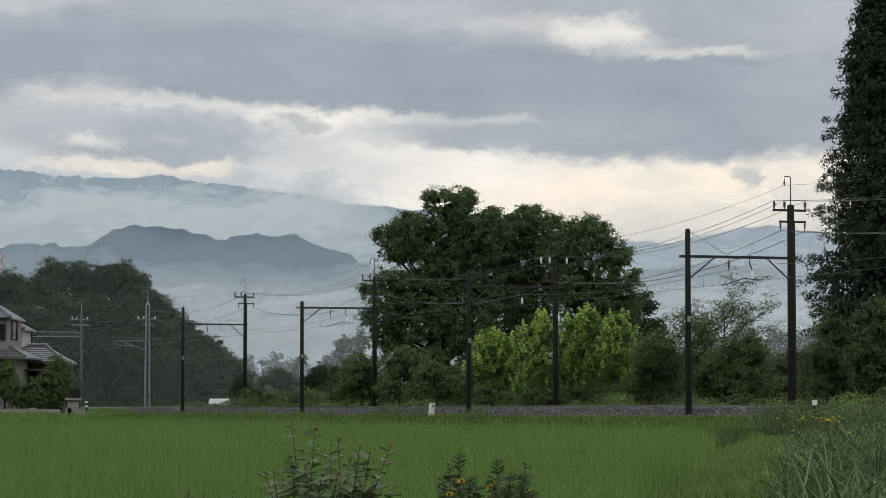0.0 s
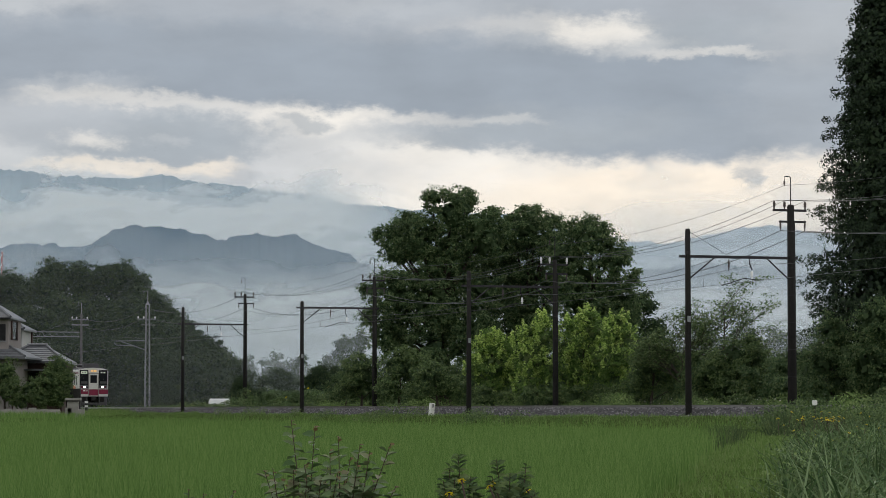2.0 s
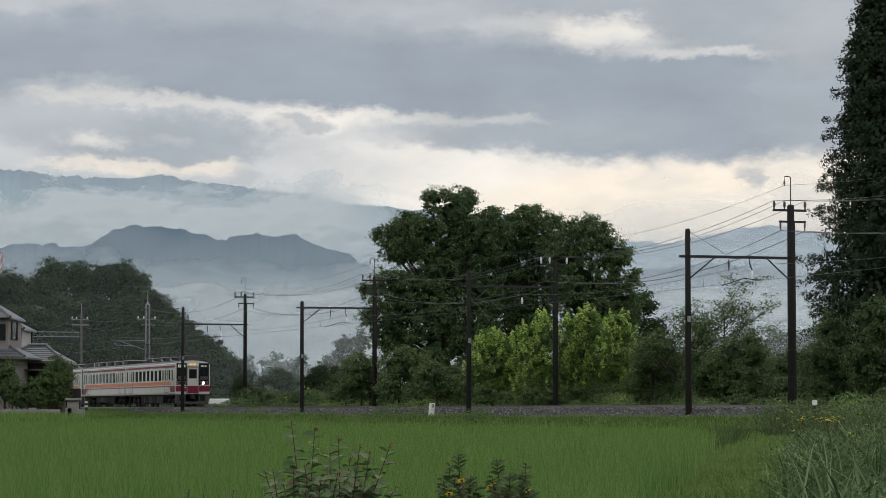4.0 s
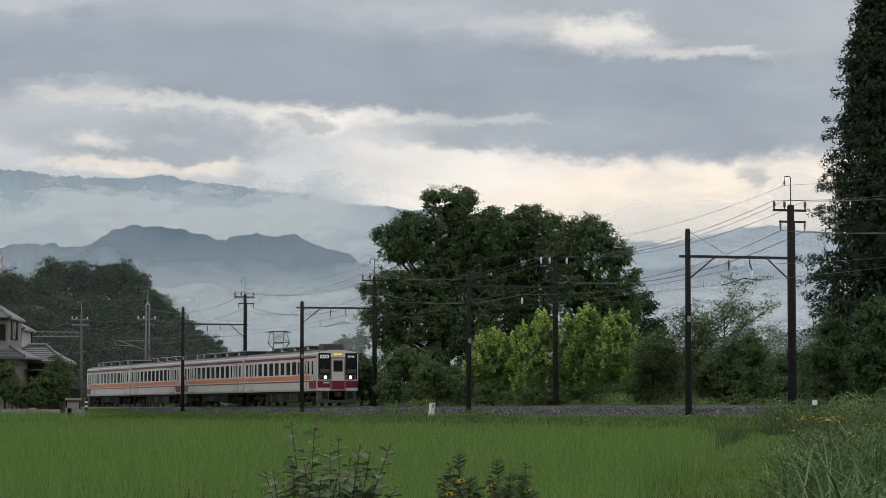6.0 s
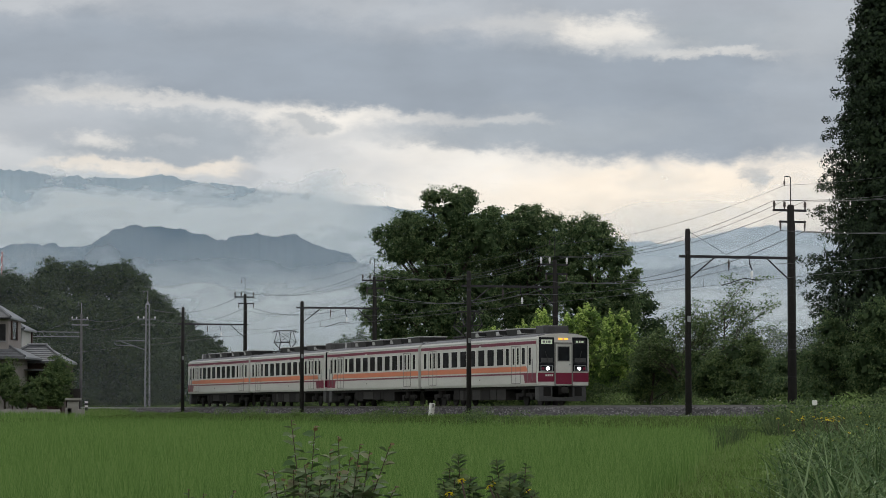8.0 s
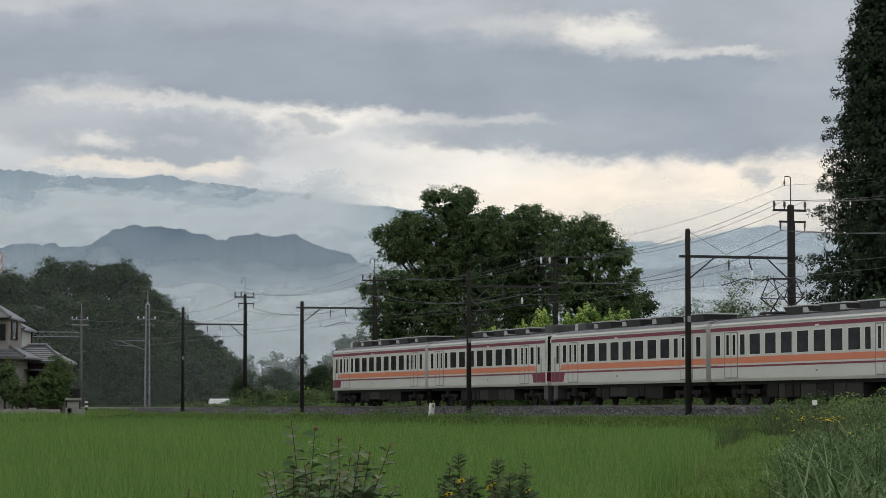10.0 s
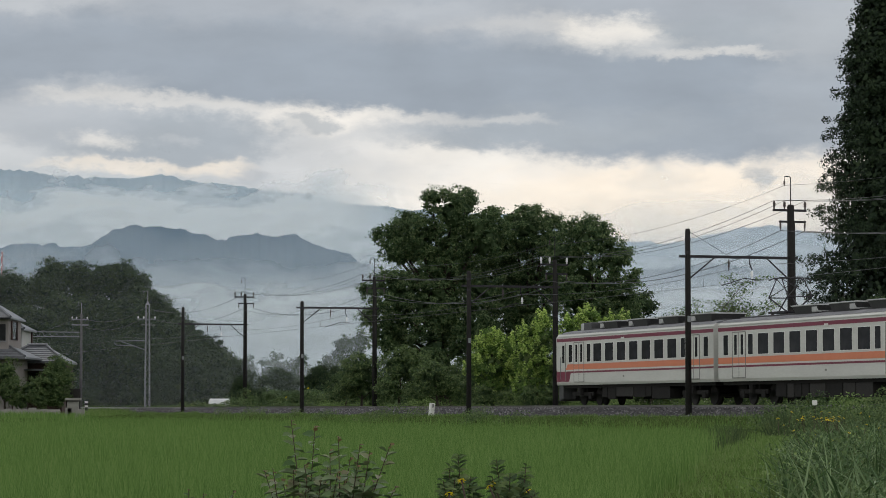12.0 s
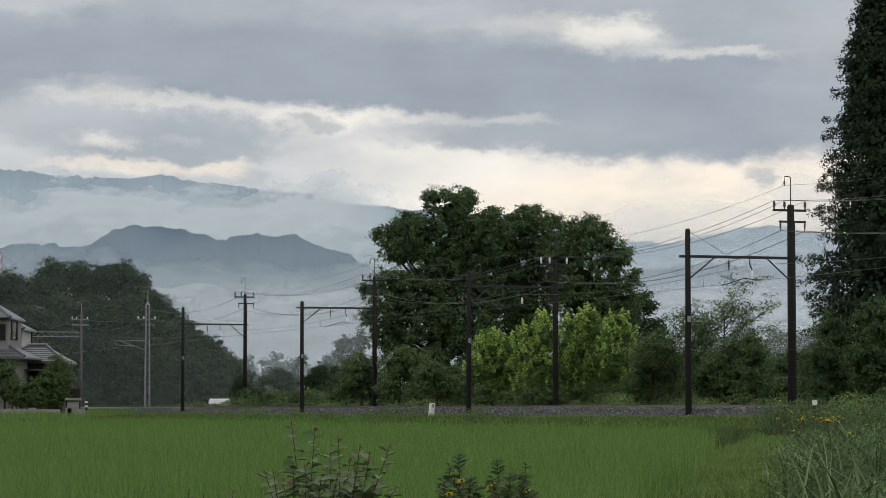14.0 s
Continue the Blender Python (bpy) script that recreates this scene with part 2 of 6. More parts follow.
def blades(x, y, z, height, width, lean=0.3, bends=2):
    """Upright grass blades rooted at x, y, z, bent over: verts, faces."""
    n = len(x)
    az = RNG.uniform(0, math.tau, n)
    ln = RNG.uniform(0.2, 1.0, n) * lean
    dx, dy = np.cos(az) * ln, np.sin(az) * ln
    fa = RNG.uniform(0, math.pi, n)
    sx, sy = np.cos(fa), np.sin(fa) * 0.5
    rows = []
    for i in range(bends + 1):
        f = i / bends
        w = width * (1 - f) ** 0.7 * 0.5 + 0.0004
        cx, cy = x + dx * height * f ** 2, y + dy * height * f ** 2
        cz = z + height * (f - 0.45 * ln * f ** 2)
        rows.append(np.stack([cx - sx * w, cy - sy * w, cz], 1))
        rows.append(np.stack([cx + sx * w, cy + sy * w, cz], 1))
    v = np.stack(rows, 1)
    k = 2 * (bends + 1)
    base = (np.arange(n) * k)[:, None]
    f = np.concatenate([base + np.array([[2 * i, 2 * i + 1, 2 * i + 3, 2 * i + 2]]) for i in range(bends)])
    return v.reshape(-1, 3), f


def sprays(center, r, leaf, cover=1.5, per=36, upright=0.0):
    """The leafy skin of one crown lobe: flat sprays, or upright tufts, set unevenly over a ball; verts, faces."""
    rc = leaf * 2.2
    nc = int(cover * 3 * (r / rc) ** 2) + 7
    d = unit(RNG.normal(0, 1, (nc, 3)) + (0, -0.25, 0.2))
    rad = r * RNG.uniform(0.60, 1.02, nc) * (1 + 0.10 * np.sin(d[:, 0] * 7 + center[0]) * np.sin(d[:, 2] * 6 + center[1]))
    rad *= np.where(RNG.random(nc) < 0.07, 1.14, 1.0)
    hub = np.asarray(center) + d * rad[:, None]
    size = rc * RNG.uniform(0.6, 1.25, nc)
    pick = np.repeat(np.arange(nc), per)
    n = len(pick)
    if upright:
        t = RNG.uniform(0, 1, n) ** 1.3
        a, w = RNG.uniform(0, math.tau, n), RNG.uniform(0.2, 1, n) * (1 - 0.85 * t)
        off = np.stack([np.cos(a) * w * 0.85, np.sin(a) * w * 0.85, t * upright - 0.4], 1)
        off[:, :2] += d[pick][:, :2] * (0.5 * t)[:, None]
        out = off * (1, 1, 0.2) + (0, -0.3, 0.6)
    else:
        off = RNG.normal(0, 0.5, (n, 3)) * (1, 1, 0.55)
        out = d[pick] * 0.75 + unit(off) * 0.4 + (0, 0, 0.45)
    return leaves(hub[pick] + off * size[pick][:, None], out, leaf, leaf * 0.62, 0.05, 0.62)


def leafy_tree(name, x, y, z0, lobes, leaf, material, label, group="", trunk=0.3, category="tree", cover=1.25, upright=0.0, inner=None, fresh=None):
    """A tree: tapered trunk, a limb to each lobe of the crown (x, z, r), and a crown of leafy sprays round inner leaves."""
    ob = thing(name, label, category, pose(x, y, z0), group)
    rnd = random.Random(int(x * 31 + y * 17))
    top = max(lz for _, lz, _ in lobes) - z0
    mid = sum(lx for lx, _, _ in lobes) / len(lobes) - x
    bm = bmesh.new()
    pts = [(0, 0, -0.3), (mid * 0.15, 0, top * 0.2), (mid * 0.4, 0.1, top * 0.45), (mid * 0.7, 0, top * 0.75)]
    add_tube(bm, pts, [trunk * 1.25, trunk, trunk * 0.75, trunk * 0.35], 8)
    part("trunk", bm, M["bark"], ob, smooth=True)
    vs, fs, off = [], [], 0
    iv, jf, ioff = [], [], 0
    nv, nf, noff = [], [], 0
    for lx, lz, r in lobes:
        c = np.array([lx - x, rnd.uniform(-0.5, 0.3) * r, lz - z0])
        q = Vector(c)
        s = Vector((mid * 0.3, 0, min(q.z * 0.55, top * 0.5)))
        part("limb", tube([s, s.lerp(q, 0.5) + Vector((0, 0, r * 0.15)), q], [trunk * 0.42, trunk * 0.25, trunk * 0.08], 6), M["bark"], ob, smooth=True)
        n = 130
        d = unit(RNG.normal(0, 1, (n, 3)))
        v, f = leaves(c + d * r * RNG.uniform(0.15, 0.74, (n, 1)), d + (0, 0, 0.3), r * 0.40, r * 0.30, 0, 0.5)
        iv.append(v), jf.append(f + ioff)
        ioff += len(v)
        v, f = sprays(c, r, leaf, cover)
        vs.append(v), fs.append(f + off)
        off += len(v)
        if fresh:
            v, f = sprays(c + np.array([0, -0.15, 0.18]) * r, r * 1.02, leaf, 0.55, 40, upright)
            nv.append(v), nf.append(f + noff)
            noff += len(v)
    if fresh:
        part("new_growth", raw_mesh("new_growth", np.concatenate(nv), np.concatenate(nf), fresh), None, ob, "fresh yellow-green shoots")
    part("crown", raw_mesh("crown", np.concatenate(vs), np.concatenate(fs), material), None, ob)
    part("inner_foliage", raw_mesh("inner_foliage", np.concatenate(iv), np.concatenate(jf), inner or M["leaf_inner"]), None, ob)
    return ob


# ---------------------------------------------------------------- the railway line
P0 = Vector((-18.828, 216.568, 0))
D = Vector((0.313785, -0.949494, 0))
N = Vector((0.949494, 0.313785, 0))
TURN = -71.7126
RAIL = 1.28


def on_line(s, off=0.0, z=0.0):
    p = P0 + D * s + N * off
    return Vector((p.x, p.y, z))


def ground_z(x, y):
    """Height of the ground: the paddy at 0, the line's low bank, the level land behind it."""
    q = (x - P0.x) * N.x + (y - P0.y) * N.y
    bank = np.clip((q + 6.2) / 3.0, 0, 1)
    bank = bank * bank * (3 - 2 * bank) * 0.78
    path = np.clip((x - (0.117 * y - 2.2)) / 4.0, 0, 1) * np.clip((y + 5) / 10, 0, 1) * 0.25
    near_yard = np.clip((y - 165) / 12, 0, 1) * np.clip((-x - 22) / 4, 0, 1) * 0.5
    wave = 0.05 * np.sin(x * 0.7 + y * 0.13) * np.sin(y * 0.31)
    return np.maximum(np.maximum(bank, path), near_yard) + wave * (y > 5)


def lines(*spans):
    out = []
    for a, b, step in spans:
        out += list(np.arange(a, b, step))
    return np.array(out)


def build_ground():
    gx = lines((-3600, -600, 600), (-600, -70, 90), (-70, 46, 1.5), (46, 600, 90), (600, 3601, 600))
    gy = lines((-300, -5, 60), (-5, 310, 1.5), (310, 700, 60), (700, 4700, 500))
    xx, yy = np.meshgrid(gx, gy)
    zz = ground_z(xx, yy)
    v = np.stack([xx.ravel(), yy.ravel(), zz.ravel()], 1)
    nx, ny = len(gx), len(gy)
    i = (np.arange(ny - 1)[:, None] * nx + np.arange(nx - 1)[None, :]).ravel()
    f = np.stack([i, i + 1, i + nx + 1, i + nx], 1)
    me = raw_mesh("ground", v, f, M["soil"])
    for p in me.polygons:
        p.use_smooth = True
    tagged(new("ground", me), "green-brown field soil with low vegetation", "ground", kind="structure")


build_ground()
LINE = Matrix.Translation(P0) @ pose(0, 0, 0, 0, 0, TURN)


def build_track():
    s0, s1 = -190, 175
    nx, sec = 1200, [(-3.1, 0.62), (-2.5, 0.86), (-1.95, 1.09), (-1.4, 1.12), (-0.6, 1.11), (0.6, 1.11), (1.4, 1.12), (1.95, 1.09), (2.5, 0.86), (3.1, 0.62)]
    xs = np.linspace(s0, s1, nx)
    v = np.array([[(x, y, z) for y, z in sec] for x in xs]).reshape(-1, 3)
    v += RNG.normal(0, 0.022, v.shape)
    k = len(sec)
    i = (np.arange(nx - 1)[:, None] * k + np.arange(k - 1)[None, :]).ravel()
    f = np.stack([i, i + k, i + k + 1, i + 1], 1)
    bed = solo("track_ballast", raw_mesh("track_ballast", v, f, M["ballast"]), None, "grey crushed-stone ballast bed of the railway line", "ballast", LINE, kind="stuff")
    n = 20000
    x, y = RNG.uniform(-20, 135, n), RNG.uniform(-3.2, -0.8, n)
    z = np.interp(y, [a for a, _ in sec], [c for _, c in sec]) + 0.01
    c = np.stack([x, y, z], 1)
    r = RNG.uniform(0.025, 0.065, (n, 1))
    tri = np.array([[1, 0.2, 0], [-0.4, 0.9, 0.1], [-0.6, -0.9, 0], [0, 0, 1]])
    v = (c[:, None, :] + (tri[None] + RNG.normal(0, 0.25, (n, 4, 3))) * r[:, None, :]).reshape(-1, 3)
    k4 = (np.arange(n) * 4)[:, None]
    f = np.concatenate([k4 + np.array([q]) for q in ([0, 1, 3], [1, 2, 3], [2, 0, 3])])
    stones = solo("ballast_stones", raw_mesh("ballast_stones", v, f, M["stone"]), None, "loose grey and brown ballast stones beside the rails", "stones", LINE, kind="stuff")
    track = thing("railway_track", "single railway track with brown steel rails on sleepers", "track", LINE, kind="structure")
    sec = [(-0.065, 0), (0.065, 0), (0.065, 0.02), (0.012, 0.04), (0.012, 0.11), (0.034, 0.12), (0.034, 0.15), (-0.034, 0.15), (-0.034, 0.12), (-0.012, 0.11), (-0.012, 0.04), (-0.065, 0.02)]
    for y in (-0.5335 - 0.03, 0.5335 + 0.03):
        part("rail", profile_x([(y + a, RAIL - 0.15 + b) for a, b in sec], s0, s1), M["rail"], track)
    me = mesh_of("sleeper", box(-0.11, 0.11, -1.0, 1.0, RAIL - 0.3, RAIL - 0.145, 0.01), M["sleeper"])
    for j in range(280):
        part("sleeper", me, None, track, m=pose(-30 + 0.65 * j, 0, 0))


build_track()

# ---------------------------------------------------------------- sky and distance


def build_sky():
    """A far curved backdrop of morning cloud; across it x is the bearing and z the height, in metres at 4500 m."""
    R = 4500.0
    bm = bmesh.new()
    cols = []
    for i in range(41):
        a = radians(-50 + 2.5 * i)
        cols.append([bm.verts.new((math.sin(a) * R, math.cos(a) * R, z)) for z in (-60, 500, 1000, 1700, 2600)])
    for c0, c1 in zip(cols, cols[1:]):
        for k in range(4):
            bm.faces.new((c0[k], c1[k], c1[k + 1], c0[k + 1]))
    m = bpy.data.materials.new("cloudy_sky")
    m.use_nodes = True
    nt = m.node_tree
    nt.nodes.clear()
    out = nt.nodes.new("ShaderNodeOutputMaterial")
    em = nt.nodes.new("ShaderNodeEmission")
    nt.links.new(em.outputs[0], out.inputs[0])
    co = nt.nodes.new("ShaderNodeTexCoord")
    mp = nt.nodes.new("ShaderNodeMapping")
    mp.inputs["Scale"].default_value = (0.001, 0.001, 0.001)
    nt.links.new(co.outputs["Object"], mp.inputs[0])

    def warp(source, scale, stretch, amount, seed):
        st = nt.nodes.new("ShaderNodeMapping")
        st.inputs["Scale"].default_value = stretch
        st.inputs["Location"].default_value = (seed, seed * 0.7, seed * 1.3)
        nt.links.new(mp.outputs[0], st.inputs[0])
        n = node(nt, "ShaderNodeTexNoise", Scale=scale, Detail=8.0, Roughness=0.62)
        nt.links.new(st.outputs[0], n.inputs["Vector"])
        sub = nt.nodes.new("ShaderNodeVectorMath")
        sub.operation = "SUBTRACT"
        sub.inputs[1].default_value = (0.5, 0.5, 0.5)
        nt.links.new(n.outputs["Color"], sub.inputs[0])
        mul = nt.nodes.new("ShaderNodeVectorMath")
        mul.operation = "MULTIPLY"
        mul.inputs[1].default_value = amount
        nt.links.new(sub.outputs[0], mul.inputs[0])
        ad = nt.nodes.new("ShaderNodeVectorMath")
        ad.operation = "ADD"
        nt.links.new(source, ad.inputs[0])
        nt.links.new(mul.outputs[0], ad.inputs[1])
        return ad.outputs[0]

    p = warp(mp.outputs[0], 5.0, (1, 0.2, 2.2), (0.16, 0, 0.05), 3.0)
    p = warp(p, 11.0, (1, 0.2, 1.6), (0.13, 0, 0.055), 5.0)
    p = warp(p, 17.0, (1, 0.2, 1.9), (0.11, 0, 0.036), 9.0)
    col = nt.nodes.new("ShaderNodeRGB")
    col.outputs[0].default_value = (0.40, 0.435, 0.48, 1)
    last = col.outputs[0]
    # each cloud form: bearing x, height z, half-width, half-height, softness, tone, strength
    forms = CLOUD_FORMS
    for x, z, hw, hh, soft_edge, tone, strength in forms:
        sub = nt.nodes.new("ShaderNodeVectorMath")
        sub.operation = "SUBTRACT"
        sub.inputs[1].default_value = (x, 0, z)
        nt.links.new(p, sub.inputs[0])
        dv = nt.nodes.new("ShaderNodeVectorMath")
        dv.operation = "MULTIPLY"
        dv.inputs[1].default_value = (1 / hw, 0, 1 / hh)
        nt.links.new(sub.outputs[0], dv.inputs[0])
        ln = nt.nodes.new("ShaderNodeVectorMath")
        ln.operation = "LENGTH"
        nt.links.new(dv.outputs[0], ln.inputs[0])
        mr = nt.nodes.new("ShaderNodeMapRange")
        mr.interpolation_type = "SMOOTHERSTEP"
        for key, v in (("From Min", 1 - soft_edge), ("From Max", 1 + soft_edge), ("To Min", strength), ("To Max", 0.0)):
            mr.inputs[key].default_value = v
        nt.links.new(ln.outputs["Value"], mr.inputs["Value"])
        mx = nt.nodes.new("ShaderNodeMix")
        mx.data_type = "RGBA"
        mx.inputs["B"].default_value = (*tone, 1)
        nt.links.new(mr.outputs[0], mx.inputs["Factor"])
        nt.links.new(last, mx.inputs["A"])
        last = mx.outputs["Result"]
    # fine mottling of the cloud deck
    st = nt.nodes.new("ShaderNodeMapping")
    st.inputs["Scale"].default_value = (1, 0.2, 2.6)
    nt.links.new(mp.outputs[0], st.inputs[0])
    n = node(nt, "ShaderNodeTexNoise", Scale=7.0, Detail=7.0, Roughness=0.5)
    nt.links.new(st.outputs[0], n.inputs["Vector"])
    r = ramp_of(nt, [(0.3, (0.94, 0.94, 0.94)), (0.7, (1.06, 1.06, 1.06))], n.outputs[0])
    mx = nt.nodes.new("ShaderNodeMix")
    mx.data_type, mx.blend_type = "RGBA", "MULTIPLY"
    mx.inputs["Factor"].default_value = 1.0
    nt.links.new(last, mx.inputs["A"])
    nt.links.new(r.outputs[0], mx.inputs["B"])
    nt.links.new(mx.outputs["Result"], em.inputs[0])
    em.inputs[1].default_value = 1.05
    return solo("sky_backdrop", bm, m, "grey morning cloud deck with cream light below it", "sky", kind="structure")


DARK, MIDC, PALM, PALE, HAZE = (0.325, 0.37, 0.425), (0.385, 0.425, 0.465), (0.46, 0.49, 0.525), (0.58, 0.60, 0.62), (0.50, 0.535, 0.56)
CREAM, PEACH = (0.93, 0.885, 0.815), (0.98, 0.86, 0.71)
CLOUD_FORMS = [
    (0.000, 0.367, 1.300, 0.1021, 0.45, CREAM, 0.85),
    (0.433, 0.334, 0.390, 0.0743, 0.50, PEACH, 0.75),
    (-0.588, 0.404, 0.483, 0.1021, 0.40, PALE, 0.90),
    (-0.672, 0.320, 0.390, 0.0835, 0.50, HAZE, 0.85),
    (-0.449, 0.571, 0.520, 0.0724, 0.35, DARK, 0.85),
    (-0.022, 0.548, 0.483, 0.0575, 0.30, DARK, 0.90),
    (0.414, 0.501, 0.520, 0.0947, 0.22, DARK, 0.97),
    (0.200, 0.464, 0.223, 0.0371, 0.60, MIDC, 0.50),
    (0.089, 0.452, 0.195, 0.0204, 0.60, MIDC, 0.75),
    (0.460, 0.617, 0.306, 0.0316, 0.60, MIDC, 0.80),
    (-0.616, 0.534, 0.102, 0.0126, 0.98, PALE, 0.42),
    (-0.621, 0.519, 0.088, 0.0100, 0.98, CREAM, 0.42),
    (-0.491, 0.506, 0.158, 0.0100, 0.98, CREAM, 0.45),
    (-0.319, 0.491, 0.111, 0.0138, 0.98, CREAM, 0.45),
    (-0.217, 0.476, 0.102, 0.0204, 0.70, CREAM, 0.80),
    (-0.059, 0.481, 0.084, 0.0100, 0.98, CREAM, 0.40),
    (0.080, 0.473, 0.065, 0.0076, 0.98, CREAM, 0.27),
    (-0.124, 0.455, 0.102, 0.0150, 0.98, PALE, 0.37),
    (-0.514, 0.448, 0.200, 0.0427, 0.40, MIDC, 0.95),
    (-0.672, 0.464, 0.139, 0.0371, 0.60, PALM, 0.80),
    (-0.421, 0.422, 0.111, 0.0241, 0.50, MIDC, 0.80),
    (-0.254, 0.473, 0.039, 0.0139, 0.70, MIDC, 0.70),
    (-0.579, 0.441, 0.048, 0.0130, 0.98, CREAM, 0.55),
    (-0.459, 0.443, 0.024, 0.0100, 0.98, PALE, 0.37),
    (-0.551, 0.397, 0.130, 0.0100, 0.80, PEACH, 0.51),
    (-0.384, 0.393, 0.056, 0.0126, 0.80, PEACH, 0.48),
    (-0.329, 0.381, 0.037, 0.0167, 0.90, PALM, 0.70),
    (0.261, 0.625, 0.065, 0.0223, 0.80, CREAM, 0.75),
    (0.163, 0.638, 0.139, 0.0150, 0.98, CREAM, 0.29),
    (0.200, 0.608, 0.084, 0.0126, 0.98, PALE, 0.27),
    (0.423, 0.585, 0.121, 0.0076, 0.98, CREAM, 0.42),
    (0.312, 0.602, 0.065, 0.0126, 0.98, CREAM, 0.27),
    (0.507, 0.378, 0.024, 0.0167, 0.80, MIDC, 0.70),
    (0.646, 0.617, 0.111, 0.0557, 0.80, PALM, 0.70),
    (0.590, 0.506, 0.084, 0.1114, 0.90, PALM, 0.35),
    (-0.691, 0.667, 0.121, 0.0149, 0.98, PALE, 0.62),
    (-0.059, 0.664, 0.158, 0.0150, 0.98, PALE, 0.29),
]
SKY = build_sky()


def ridge(name, dist, thick, profile, material, label, seed, rough_amp):
    """A far wooded ridge: a real body of land whose crest follows (bearing, height) knots."""
    xs = np.linspace(profile[0][0], profile[-1][0], 900)
    zs = np.interp(xs, [p[0] for p in profile], [p[1] for p in profile])
    jag = np.array([noise.fractal(Vector((x * 0.03, seed, 0)), 0.55, 2.0, 6) for x in xs]) * rough_amp
    rows = []
    depth_rows = [(-1.0, 0.0), (-0.75, 0.22), (-0.5, 0.5), (-0.25, 0.78), (0.0, 1.0), (0.6, 0.5), (1.0, 0.0)]
    for j, (d, h) in enumerate(depth_rows):
        w = np.array([noise.fractal(Vector((x * 0.006, seed + 3, d * 2)), 1.0, 2.0, 2) for x in xs])
        yy = dist + thick * d + w * thick * 0.18
        zz = zs * h + jag * h ** 8 + w * rough_amp * 2.5 * (0 < h < 1)
        rows.append(np.stack([xs * yy / dist, yy, np.maximum(zz, -2) if h else zz * 0 - 2], 1))
    v = np.concatenate(rows)
    n = len(xs)
    i = (np.arange(len(rows) - 1)[:, None] * n + np.arange(n - 1)[None, :]).ravel()
    f = np.stack([i, i + 1, i + n + 1, i + n], 1)
    me = raw_mesh(name, v, f, material)
    for p in me.polygons:
        p.use_smooth = True
    return tagged(new(name, me), label, "mountain", kind="structure")


# the blue of both slopes is distance haze put into the base colour
M["far_wood"] = surface("far_hazed_slope", (0.35, 0.44, 0.505), (0.41, 0.495, 0.56), 1.0, scale=0.006, fine=0.05, bump=0.3, spec=0.0)
M["near_wood"] = surface("wooded_hazed_slope", (0.125, 0.180, 0.235), (0.165, 0.225, 0.280), 1.0, scale=0.012, fine=0.10, bump=0.6, spec=0.0)
ridge("mountain_far", 3900, 350, [(-900, 330), (-630.72, 342.90), (-554.29, 337.23), (-502.00, 331.56), (-445.69, 328.32), (-401.44, 335.61), (-357.19, 326.70), (-284.79, 315.37), (-228.47, 309.71), (-180.21, 306.47), (-139.98, 294.33), (-51.49, 287.86), (93.32, 278.16), (246.17, 237.77), (318.58, 236.15), (374.89, 249.88), (423.16, 258.77), (471.43, 263.61), (527.74, 252.30), (656.46, 237.77), (1000, 200)], M["far_wood"], "distant mountain range tinted haze blue, half hidden in cloud", 1.0, 4.0)
ridge("mountain_near", 2600, 300, [(-700, 100), (-452.66, 148.11), (-420.48, 155.11), (-396.34, 158.34), (-361.48, 156.72), (-334.67, 157.26), (-313.21, 169.65), (-296.05, 177.19), (-272.99, 176.11), (-248.86, 170.72), (-217.75, 162.11), (-189.86, 165.34), (-144.27, 166.41), (-114.77, 157.80), (-77.23, 143.81), (-34.32, 121.23), (62.21, 89.01), (185.57, 131.98), (249.93, 139.51), (330.38, 131.98), (437.64, 121.23), (800, 60)], M["near_wood"], "wooded hill tinted haze blue, with mist at its foot", 5.0, 4.2)


